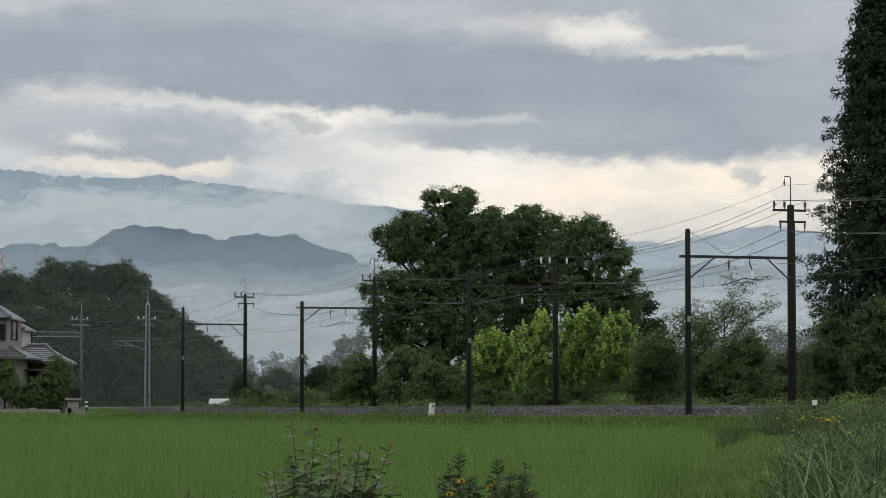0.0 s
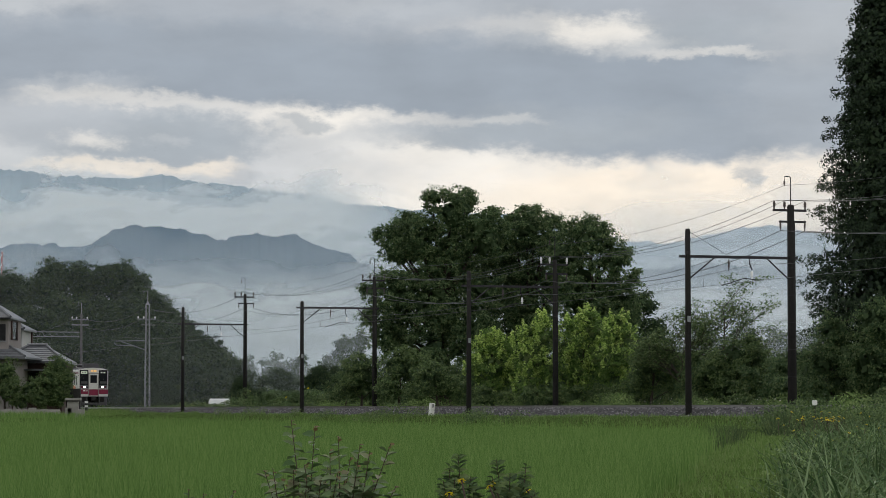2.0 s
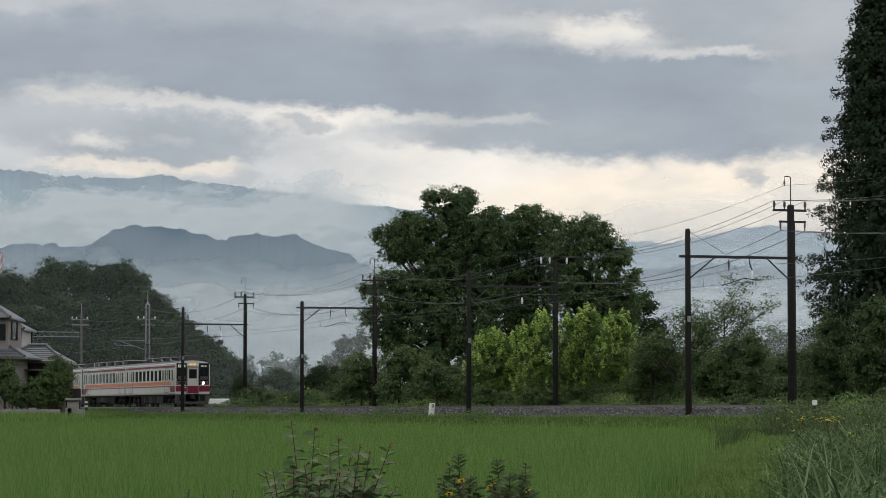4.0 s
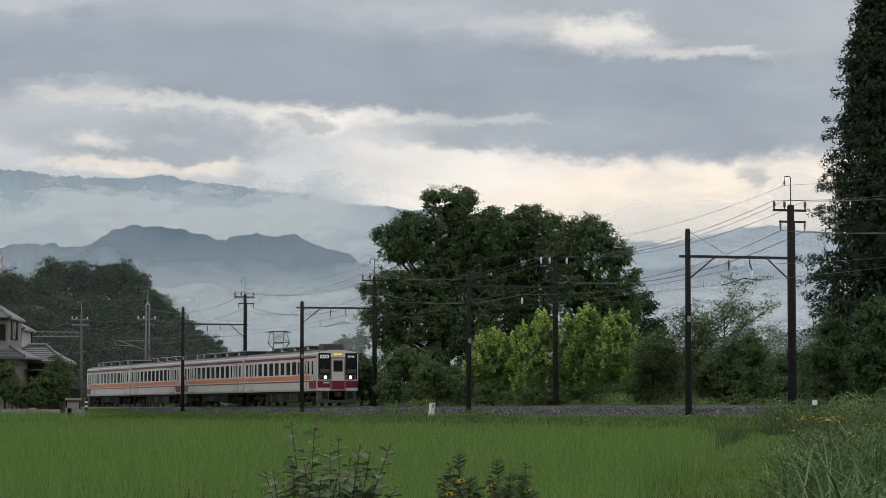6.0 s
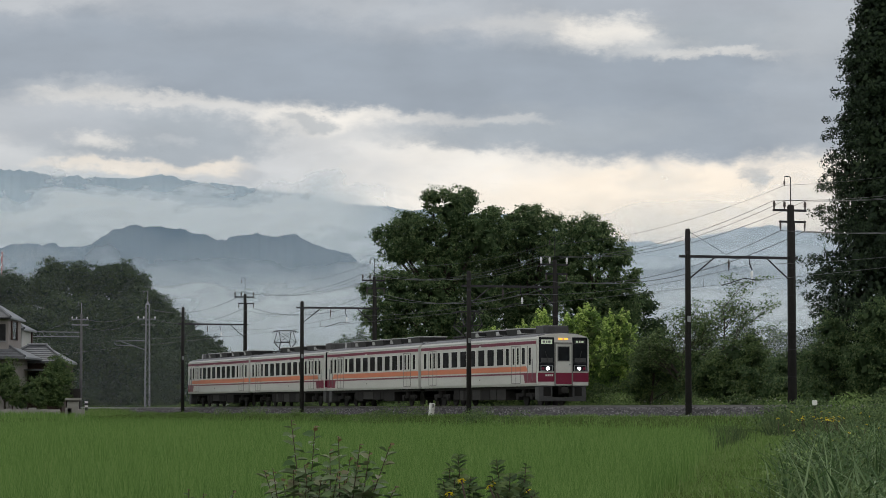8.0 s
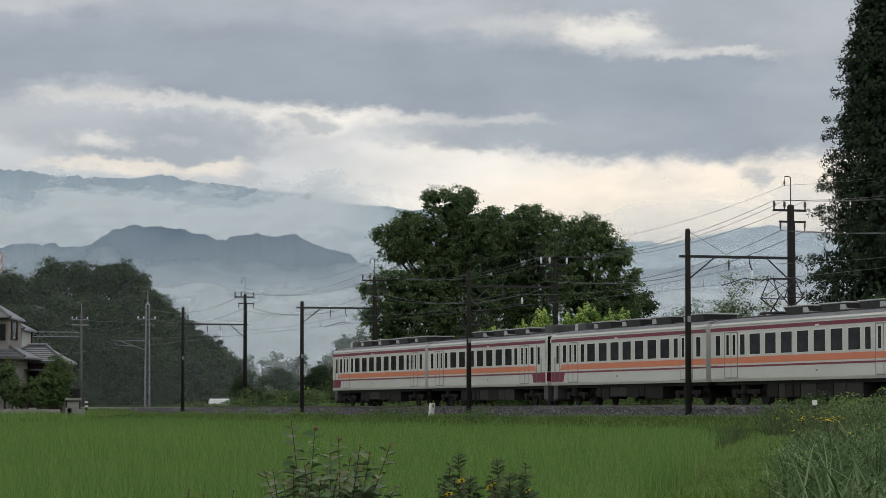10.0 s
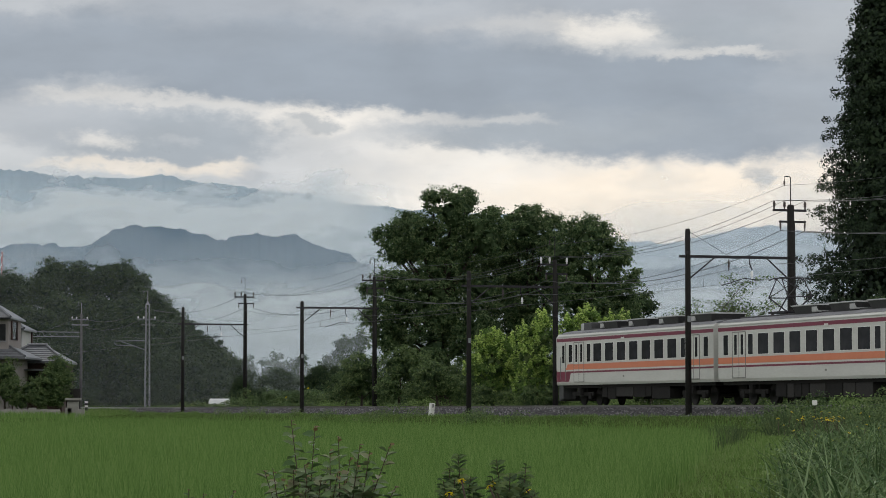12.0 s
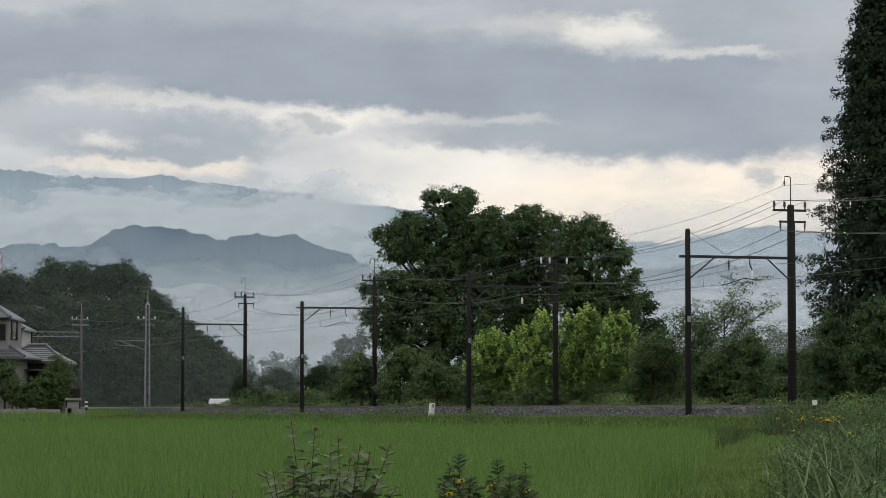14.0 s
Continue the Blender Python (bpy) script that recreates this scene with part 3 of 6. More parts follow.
def mist_material(name, color, stops, wisps, scale, stretch=(1, 1, 2.2), fade=None):
    """Painted mist and haze: sheet opacity follows the height above ground and drifting wisps."""
    m = bpy.data.materials.new(name)
    m.use_nodes = True
    nt = m.node_tree
    nt.nodes.clear()
    out = nt.nodes.new("ShaderNodeOutputMaterial")
    co = nt.nodes.new("ShaderNodeTexCoord")
    mp = nt.nodes.new("ShaderNodeMapping")
    mp.inputs["Scale"].default_value = tuple(s * scale for s in stretch)
    nt.links.new(co.outputs["Object"], mp.inputs[0])
    n = node(nt, "ShaderNodeTexNoise", Scale=1.0, Detail=5.0, Roughness=0.52, Distortion=0.3)
    nt.links.new(mp.outputs[0], n.inputs["Vector"])
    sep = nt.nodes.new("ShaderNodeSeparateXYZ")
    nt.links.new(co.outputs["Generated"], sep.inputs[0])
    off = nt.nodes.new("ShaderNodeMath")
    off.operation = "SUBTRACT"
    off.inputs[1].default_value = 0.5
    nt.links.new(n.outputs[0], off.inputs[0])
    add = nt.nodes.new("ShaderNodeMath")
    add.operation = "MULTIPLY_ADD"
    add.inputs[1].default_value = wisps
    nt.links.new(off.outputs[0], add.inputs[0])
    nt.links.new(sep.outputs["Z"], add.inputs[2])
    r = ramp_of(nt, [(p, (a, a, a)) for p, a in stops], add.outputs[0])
    r.color_ramp.interpolation = "EASE"
    df = nt.nodes.new("ShaderNodeBsdfDiffuse")
    df.inputs[0].default_value = (*color, 1)
    tl = nt.nodes.new("ShaderNodeBsdfTranslucent")
    tl.inputs[0].default_value = (*color, 1)
    both = nt.nodes.new("ShaderNodeAddShader")
    nt.links.new(df.outputs[0], both.inputs[0])
    nt.links.new(tl.outputs[0], both.inputs[1])
    tp = nt.nodes.new("ShaderNodeBsdfTransparent")
    mx = nt.nodes.new("ShaderNodeMixShader")
    thick = r.outputs[0]
    if fade:
        mr = nt.nodes.new("ShaderNodeMapRange")
        mr.interpolation_type = "SMOOTHSTEP"
        for key, v in (("From Min", fade[0]), ("From Max", fade[1]), ("To Min", 1.0), ("To Max", 0.0)):
            mr.inputs[key].default_value = v
        nt.links.new(sep.outputs["X"], mr.inputs["Value"])
        mul = nt.nodes.new("ShaderNodeMath")
        mul.operation = "MULTIPLY"
        nt.links.new(thick, mul.inputs[0])
        nt.links.new(mr.outputs[0], mul.inputs[1])
        thick = mul.outputs[0]
    nt.links.new(thick, mx.inputs[0])
    nt.links.new(tp.outputs[0], mx.inputs[1])
    nt.links.new(both.outputs[0], mx.inputs[2])
    nt.links.new(mx.outputs[0], out.inputs[0])
    return m


def mist(name, dist, z0, z1, material, label, a0=-24.0, a1=24.0):
    bm = bmesh.new()
    cols = []
    for i in range(25):
        a = radians(a0 + i * (a1 - a0) / 24)
        cols.append((bm.verts.new((math.sin(a) * dist, math.cos(a) * dist, z0)), bm.verts.new((math.sin(a) * dist, math.cos(a) * dist, z1))))
    for c0, c1 in zip(cols, cols[1:]):
        bm.faces.new((c0[0], c1[0], c1[1], c0[1]))
    ob = solo(name, bm, material, label, "mist", kind="structure")
    ob.visible_shadow = False
    return ob


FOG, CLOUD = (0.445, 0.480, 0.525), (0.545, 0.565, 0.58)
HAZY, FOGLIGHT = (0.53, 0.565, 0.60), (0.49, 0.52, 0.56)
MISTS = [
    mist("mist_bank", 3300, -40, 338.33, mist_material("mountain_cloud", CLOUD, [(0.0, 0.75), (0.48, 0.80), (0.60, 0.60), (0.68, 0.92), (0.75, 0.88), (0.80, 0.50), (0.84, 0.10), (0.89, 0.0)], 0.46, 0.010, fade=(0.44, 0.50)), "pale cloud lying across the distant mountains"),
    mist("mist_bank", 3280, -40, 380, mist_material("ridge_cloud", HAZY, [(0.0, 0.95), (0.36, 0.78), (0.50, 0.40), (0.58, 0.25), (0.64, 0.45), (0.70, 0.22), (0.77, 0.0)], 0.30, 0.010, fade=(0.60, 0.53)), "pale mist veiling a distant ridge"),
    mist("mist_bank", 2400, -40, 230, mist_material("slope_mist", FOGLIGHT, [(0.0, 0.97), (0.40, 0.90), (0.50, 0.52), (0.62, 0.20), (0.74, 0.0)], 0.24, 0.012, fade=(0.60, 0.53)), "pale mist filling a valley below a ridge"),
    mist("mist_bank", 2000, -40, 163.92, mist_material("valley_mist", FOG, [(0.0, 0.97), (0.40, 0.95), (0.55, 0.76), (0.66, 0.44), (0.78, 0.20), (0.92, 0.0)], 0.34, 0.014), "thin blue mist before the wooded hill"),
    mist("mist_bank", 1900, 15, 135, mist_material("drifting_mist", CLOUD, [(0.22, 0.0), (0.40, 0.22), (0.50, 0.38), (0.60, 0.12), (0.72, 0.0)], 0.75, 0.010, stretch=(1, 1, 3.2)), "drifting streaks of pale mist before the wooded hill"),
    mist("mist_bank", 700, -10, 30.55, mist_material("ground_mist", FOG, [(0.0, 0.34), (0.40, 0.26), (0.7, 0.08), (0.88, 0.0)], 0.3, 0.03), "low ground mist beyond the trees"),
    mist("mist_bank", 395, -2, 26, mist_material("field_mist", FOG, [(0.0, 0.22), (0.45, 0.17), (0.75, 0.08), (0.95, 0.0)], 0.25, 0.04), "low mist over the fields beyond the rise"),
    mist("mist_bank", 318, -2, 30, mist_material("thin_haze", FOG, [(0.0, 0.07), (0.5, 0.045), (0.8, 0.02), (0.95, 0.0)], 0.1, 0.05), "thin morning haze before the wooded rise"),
]

# ---------------------------------------------------------------- train


def stripe(parent, name, x0, x1, z0, z1, side, material, slant0=0.0, slant1=0.0):
    """A painted band: a thin plate on the car's side, its ends cut at a slant."""
    bm = bmesh.new()
    y0, y1 = side * 1.425, side * 1.431
    pts = [(x0 - slant0, z0), (x1 + slant1, z0), (x1, z1), (x0, z1)]
    a = [bm.verts.new((x, y0, z)) for x, z in pts]
    b = [bm.verts.new((x, y1, z)) for x, z in pts]
    for i in range(4):
        bm.faces.new((a[i], a[(i + 1) % 4], b[(i + 1) % 4], b[i]))
    bm.faces.new(b), bm.faces.new(a[::-1])
    bmesh.ops.recalc_face_normals(bm, faces=bm.faces)
    return part(name, bm, material, parent)


def window_meshes(w, h):
    pane = mesh_of("pane", box(-w / 2 + 0.03, w / 2 - 0.03, -0.006, 0.006, -h / 2 + 0.03, h / 2 - 0.03), M["glass"])
    bm = bmesh.new()
    add_box(bm, -w / 2, w / 2, -0.014, 0.014, h / 2 - 0.03, h / 2)
    add_box(bm, -w / 2, w / 2, -0.014, 0.014, -h / 2, -h / 2 + 0.03)
    add_box(bm, -w / 2, -w / 2 + 0.03, -0.014, 0.014, -h / 2 + 0.03, h / 2 - 0.03)
    add_box(bm, w / 2 - 0.03, w / 2, -0.014, 0.014, -h / 2 + 0.03, h / 2 - 0.03)
    return pane, mesh_of("window_frame", bm, M["plate_white"])


def rail_car(motor, label):
    """One car; x runs towards its cab from -9.75 to 9.75, z from the rail top."""
    car = thing("rail_car", label, "train car", group="cars of the train")
    # body shell
    sec = [(-1.38, 1.0), (-1.425, 1.12), (-1.425, 3.30), (-1.40, 3.44), (-1.30, 3.56), (1.30, 3.56), (1.40, 3.44), (1.425, 3.30), (1.425, 1.12), (1.38, 1.0)]
    body = part("body", profile_x(sec, -9.75, 9.55), M["cream"], car, "cream-painted steel body")
    roof = [(-1.34, 3.54), (-1.15, 3.64), (-0.7, 3.72), (0, 3.75), (0.7, 3.72), (1.15, 3.64), (1.34, 3.54)]
    part("roof", profile_x(roof, -9.7, 9.3), M["roof_grey"], car, "grey coated roof", smooth=False)
    for sd in (-1, 1):
        part("rain_gutter", box(-9.72, 9.5, sd * 1.425 - 0.02, sd * 1.425 + 0.02, 3.40, 3.44), M["cream"], car)
        stripe(car, "roof_stripe", -9.74, 9.54, 3.16, 3.32, sd, M["maroon"])
        stripe(car, "orange_stripe", -9.74, 8.05, 1.76, 2.03, sd, M["orange"], 0, 0.25)
        stripe(car, "thin_stripe", -9.74, 7.6, 1.60, 1.68, sd, M["maroon"])
        stripe(car, "end_block", 7.6, 9.54, 1.17, 1.68, sd, M["maroon"], -0.25, 0)
    small_p, small_f = WINDOWS[0]
    big_p, big_f = WINDOWS[1]

    def put_window(x, sd, pane, rim, zc):
        w = part("window", rim, None, car, m=pose(x, sd * 1.426, zc))
        part("pane", pane, None, w, "dark tinted pane")

    for sd in (-1, 1):
        for x in (-8.94, -6.41, 5.18, 7.65):
            put_window(x, sd, small_p, small_f, 2.56)
        for k in range(7):
            put_window(-5.15 + 1.53 * k, sd, big_p, big_f, 2.56)
        for x in (-7.58, 6.49):
            door = part("door", box(x - 0.66, x + 0.66, sd * 1.426 - 0.008, sd * 1.426 + 0.008, 1.17, 3.08, 0.004), M["cream"], car, "double sliding door")
            bm = bmesh.new()
            for a, b, c, d in ((-0.66, 0.66, 3.08, 3.115), (-0.69, -0.655, 1.15, 3.1), (0.655, 0.69, 1.15, 3.1), (-0.012, 0.012, 1.17, 3.08), (-0.66, 0.66, 1.13, 1.165)):
                add_box(bm, x + a, x + b, sd * 1.426 - 0.02, sd * 1.426 + 0.02, c, d)
            part("door_frame", bm, M["seam"], door)
            for dx in (-0.33, 0.33):
                w = part("window", DOOR_WIN[1], None, door, m=pose(x + dx, sd * 1.432, 2.56))
                part("door_grip", box(x + dx * 0.42 - 0.03, x + dx * 0.42 + 0.03, sd * 1.43 - 0.02, sd * 1.43 + 0.02, 2.36, 2.5), M["plate_white"], door)
                part("pane", DOOR_WIN[0], None, door, m=pose(x + dx, sd * 1.434, 2.56))
            # bands run on across the door leaves
            part("door_band", box(x - 0.64, x + 0.64, sd * 1.436 - 0.003, sd * 1.436 + 0.003, 1.77, 2.02), M["orange"], door)
            part("door_line", box(x - 0.64, x + 0.64, sd * 1.436 - 0.003, sd * 1.436 + 0.003, 1.605, 1.675), M["maroon"], door)
        cab = part("cab_door", box(8.32, 8.95, sd * 1.426 - 0.01, sd * 1.426 + 0.01, 1.2, 3.05, 0.005), M["cream"], car, "narrow crew door")
        part("pane", box(8.48, 8.78, sd * 1.436 - 0.004, sd * 1.436 + 0.004, 2.1, 2.98), M["glass"], cab)
        part("door_frame", box(8.30, 8.335, sd * 1.43 - 0.02, sd * 1.43 + 0.02, 1.2, 3.08), M["seam"], cab)
        part("grab_rail", box(8.98, 9.01, sd * 1.43 - 0.03, sd * 1.43 + 0.03, 1.3, 2.4), M["steel"], car)
        part("cab_block", box(8.33, 8.94, sd * 1.437 - 0.003, sd * 1.437 + 0.003, 1.21, 1.675), M["maroon"], cab)
        part("side_lamp", box(0.6, 0.95, sd * 1.425 - 0.03, sd * 1.425 + 0.03, 3.12, 3.22, 0.01), M["plate_white"], car)
        part("number_plate", box(0.6, 0.78, sd * 1.426 - 0.004, sd * 1.426 + 0.004, 1.34, 1.42), M["seam"], car)
    # cab end
    face = part("cab_face", box(9.55, 9.70, -1.40, 1.40, 1.0, 3.42, 0.05), M["cream"], car, "flat cab end")
    part("brow", profile_x([(-1.38, 3.42), (1.38, 3.42), (1.30, 3.54), (0.8, 3.66), (0, 3.72), (-0.8, 3.66), (-1.30, 3.54)], 9.3, 9.68), M["cream"], face)
    for sd in (-1, 1):
        panel = part("windscreen", box(9.69, 9.715, min(sd * 0.50, sd * 1.33), max(sd * 0.50, sd * 1.33), 1.75, 3.50, 0.02), M["glass_cab"], face, "black windscreen panel")
        lit_sign = sd < 0
        part("destination_sign", box(9.715, 9.722, sd * 0.91 - 0.3, sd * 0.91 + 0.3, 3.16, 3.38), M["sign_lit" if lit_sign else "black"], panel)
        for k, w in enumerate((0.07, 0.045, 0.08)):
            part("sign_bar", box(9.722, 9.726, sd * 0.91 - 0.15 + 0.15 * k - w, sd * 0.91 - 0.15 + 0.15 * k + w * 0.7, 3.215, 3.325), M["seam" if lit_sign else "sign_lit"], panel)
        rim = bmesh.new()
        for y0, y1, a, b in ((-0.33, 0.33, 2.03, 2.06), (-0.33, 0.33, 1.76, 1.79), (-0.33, -0.30, 1.79, 2.03), (0.30, 0.33, 1.79, 2.03)):
            add_box(rim, 9.71, 9.75, sd * 0.92 + y0, sd * 0.92 + y1, a, b)
        part("lamp_case", rim, M["steel"], panel, "bright metal lamp surround")
        part("screen_rail", box(9.715, 9.73, min(sd * 0.53, sd * 1.31), max(sd * 0.53, sd * 1.31), 2.17, 2.20), M["skirt"], panel)
        part("driver_desk", box(9.714, 9.719, sd * 0.92 - 0.30, sd * 0.92 + 0.34, 2.22, 2.44, 0.002), M["skirt"], panel)
        part("wiper", tube([(9.735, sd * 0.8, 2.1), (9.735, sd * 1.0, 2.8)], 0.012, 5), M["black"], panel)
        lit = motor == "lead"
        part("headlight", tube([(9.73, sd * 0.86, 1.90), (9.76, sd * 0.86, 1.90)], 0.085, 14), M["lamp_white"] if lit else M["plate_white"], face)
        part("tail_lamp", box(9.735, 9.755, sd * 1.13 - 0.07, sd * 1.13 + 0.07, 1.84, 1.96), M["maroon"], face)
        part("front_band", box(9.698, 9.712, min(sd * 0.50, sd * 1.39), max(sd * 0.50, sd * 1.39), 1.22, 1.68), M["maroon"], face)
        part("corner_pillar", box(9.66, 9.73, min(sd * 1.335, sd * 1.395), max(sd * 1.335, sd * 1.395), 1.72, 3.42, 0.02), M["cream"], face)
    gang = part("gangway_door", box(9.70, 9.76, -0.45, 0.45, 1.05, 3.16, 0.03), M["cream"], face, "gangway door in the cab end")
    bm = bmesh.new()
    for a, b, c, d in ((-0.50, -0.44, 1.0, 3.2), (0.44, 0.50, 1.0, 3.2), (-0.5, 0.5, 3.16, 3.24)):
        add_box(bm, 9.70, 9.80, a, b, c, d, 0.01)
    part("gangway_frame", bm, M["seam"], gang)
    part("pane", box(9.755, 9.77, -0.30, 0.30, 2.30, 3.0, 0.01), M["glass_cab"], gang)
    rim = bmesh.new()
    for a, b, c, d in ((-0.34, -0.30, 2.26, 3.04), (0.30, 0.34, 2.26, 3.04), (-0.30, 0.30, 3.0, 3.04), (-0.30, 0.30, 2.26, 2.30)):
        add_box(rim, 9.755, 9.775, a, b, c, d)
    part("pane_rim", rim, M["seam"], gang)
    part("door_handle", box(9.76, 9.80, 0.30, 0.36, 2.06, 2.14, 0.008), M["steel"], gang)
    part("red_panel", box(9.755, 9.768, -0.44, 0.44, 1.10, 1.68), M["maroon"], gang)
    part("amber_lamp", box(9.70, 9.73, -0.26, -0.04, 3.37, 3.46, 0.01), M["lamp_amber"] if motor == "lead" else M["black"], face)
    part("amber_lamp", box(9.70, 9.73, 0.04, 0.26, 3.37, 3.46, 0.01), M["lamp_amber"] if motor == "lead" else M["black"], face)
    for k in range(4):
        part("number_bar", box(9.712, 9.716, -0.98 + 0.11 * k, -0.90 + 0.11 * k, 1.50, 1.60), M["plate_white"], face)
    # skirt, coupler and steps below the cab
    bm = bmesh.new()
    add_box(bm, 9.0, 9.6, -1.3, -0.55, 0.3, 1.0, 0.03)
    add_box(bm, 9.0, 9.6, 0.55, 1.3, 0.3, 1.0, 0.03)
    add_box(bm, 9.35, 9.6, -1.3, 1.3, 0.22, 0.42, 0.03)
    part("pilot", bm, M["skirt"], car, "grey steel pilot")
    for sd in (-1, 1):
        # dark plate on the solid pilot paints the shade of an opening
        part("pilot_opening_shade", box(9.595, 9.61, sd * 0.85 - 0.2, sd * 0.85 + 0.2, 0.48, 0.95), M["under"], car)
    part("coupler", box(9.4, 9.98, -0.18, 0.18, 0.62, 0.95, 0.03), M["under_grey"], car)
    # plain end
    part("gangway_bellows", box(-10.0, -9.75, -0.5, 0.5, 1.0, 3.2, 0.03), M["under"], car)
    part("end_trim", box(-9.78, -9.70, -1.41, -1.33, 1.02, 3.4, 0.01), M["seam"], car)
    part("end_coupler", box(-10.0, -9.6, -0.15, 0.15, 0.65, 0.95), M["under"], car)
    # under the floor
    part("floor_frame", box(-9.6, 9.3, -1.25, 1.25, 0.86, 1.0), M["under"], car)
    rnd = random.Random(4 if motor else 9)
    x = -4.4
    while x < 4.0:
        w = rnd.choice([0.7, 1.1, 1.5, 2.2])
        w = min(w, 4.4 - x)
        for sd in (-1, 1):
            part("equipment_case", box(x, x + w - 0.08, min(sd * 0.62, sd * 1.22), max(sd * 0.62, sd * 1.22), rnd.uniform(0.28, 0.42), 0.86, 0.02), rnd.choice([M["under"], M["under_grey"], M["under"]]), car)
        x += w
    for cx in (-6.9, 6.9):
        bogie = part("bogie", box(cx - 0.35, cx + 0.35, -0.95, 0.95, 0.45, 0.86, 0.03), M["under"], car)
        for sd in (-1, 1):
            bm = bmesh.new()
            add_box(bm, cx - 1.45, cx + 1.45, sd * 1.0 - 0.08, sd * 1.0 + 0.08, 0.46, 0.66, 0.03)
            for dx in (-1.05, 1.05):
                add_box(bm, cx + dx - 0.2, cx + dx + 0.2, sd * 1.02 - 0.1, sd * 1.02 + 0.1, 0.3, 0.6, 0.03)
            part("side_frame", bm, M["under"], bogie)
            part("spring", tube([(cx, sd * 1.05, 0.5), (cx, sd * 1.05, 0.85)], 0.2, 10), M["under"], bogie)
        for dx in (-1.05, 1.05):
            bm = bmesh.new()
            for sd in (-1, 1):
                add_tube(bm, [(cx + dx, sd * 0.53, 0.43), (cx + dx, sd * 0.62, 0.43)], 0.43, 20)
            add_tube(bm, [(cx + dx, -0.6, 0.43), (cx + dx, 0.6, 0.43)], 0.08, 8)
            part("wheelset", bm, M["under_grey"], bogie)
    # on the roof
    units = [-2.4, 1.0, 4.4] if motor else [-7.0, -3.3, 0.4, 4.1]
    for cx in units:
        bm = bmesh.new()
        lo = [bm.verts.new((cx + sx * 1.02, sy * 0.72, 3.66)) for sx, sy in ((-1, -1), (1, -1), (1, 1), (-1, 1))]
        hi = [bm.verts.new((cx + sx * 1.22, sy * 0.86, 4.06)) for sx, sy in ((-1, -1), (1, -1), (1, 1), (-1, 1))]
        for i in range(4):
            bm.faces.new((lo[i], lo[(i + 1) % 4], hi[(i + 1) % 4], hi[i]))
        bm.faces.new(lo[::-1]), bm.faces.new(hi)
        bmesh.ops.bevel(bm, geom=list(bm.edges), offset=0.05, segments=2, affect="EDGES", profile=0.5)
        unit_ob = part("cooling_unit", bm, M["unit_dark"], car, "dark roof cooling unit")
        # pale rim plate: sheen along the unit's top edge put into its colour
        part("unit_sheen_rim", box(cx - 1.235, cx + 1.235, -0.875, 0.875, 4.03, 4.085, 0.015), M["unit_light"], unit_ob)
        part("unit_end", box(cx + 0.62, cx + 1.10, -0.835, 0.835, 3.76, 4.0, 0.03), M["unit_light"], unit_ob)
    for sd in (-0.45, 0.45):
        part("roof_walk", box(-9.2, 8.8, sd - 0.16, sd + 0.16, 3.73, 3.79), M["unit_dark"], car)
    if motor:
        part("roof_equipment", box(7.5, 8.7, -0.7, 0.7, 3.68, 4.14, 0.06), M["skirt"], car)
        part("roof_grille", box(8.70, 8.712, -0.45, -0.1, 3.8, 4.05), M["unit_dark"], car)
        part("roof_equipment", box(6.6, 7.4, -0.5, 0.5, 3.74, 4.0, 0.05), M["under_grey"], car)
        for k in range(4):
            part("roof_insulator", tube([(6.5 + 0.25 * k, 0.55, 3.7), (6.5 + 0.25 * k, 0.55, 4.05)], 0.05, 8), M["insulator_dark"], car)
        panto = part("pantograph", box(-6.3, -4.7, -0.65, 0.65, 3.84, 3.92, 0.01), M["dark_steel"], car, "raised diamond pantograph")
        bm = bmesh.new()
        for sd in (-1, 1):
            # lower arms cross on the way to the knees, upper arms lean in to the head
            for dx in (-1, 1):
                add_tube(bm, [(-5.5 - dx * 0.38, sd * 0.36, 3.92), (-5.5 + dx * 0.92, sd * 0.56, 4.52)], 0.032, 6)
                add_tube(bm, [(-5.5 + dx * 0.92, sd * 0.56, 4.52), (-5.5 + dx * 0.24, sd * 0.50, 5.30)], 0.026, 6)
        for dx in (-1, 1):
            add_tube(bm, [(-5.5 + dx * 0.92, -0.56, 4.52), (-5.5 + dx * 0.92, 0.56, 4.52)], 0.028, 6)
            add_tube(bm, [(-5.5 + dx * 0.92, -0.56, 4.52), (-5.5 + dx * 0.24, 0.50, 5.28)], 0.018, 5)
            add_tube(bm, [(-5.5 + dx * 0.92, 0.56, 4.52), (-5.5 + dx * 0.24, -0.50, 5.28)], 0.018, 5)
        part("pantograph_arm", bm, M["dark_steel"], panto)
        bm = bmesh.new()
        for dx in (-0.26, 0.26):
            add_tube(bm, [(-5.5 + dx, -0.85, 5.22), (-5.5 + dx, -0.6, 5.33), (-5.5 + dx, 0.6, 5.33), (-5.5 + dx, 0.85, 5.22)], 0.028, 6)
        part("contact_shoe", bm, M["dark_steel"], panto)
        for sd in (-0.5, 0.5):
            for dx in (-0.7, 0.7):
                part("roof_insulator", tube([(-5.5 + dx, sd, 3.70), (-5.5 + dx, sd, 3.85)], 0.07, 8), M["insulator_dark"], panto)
    else:
        part("roof_equipment", box(6.9, 8.3, -0.6, 0.6, 3.68, 4.1, 0.06), M["unit_dark"], car)
        part("equipment_end", box(7.9, 8.34, -0.62, 0.62, 3.70, 4.08, 0.05), M["unit_light"], car)
    return car


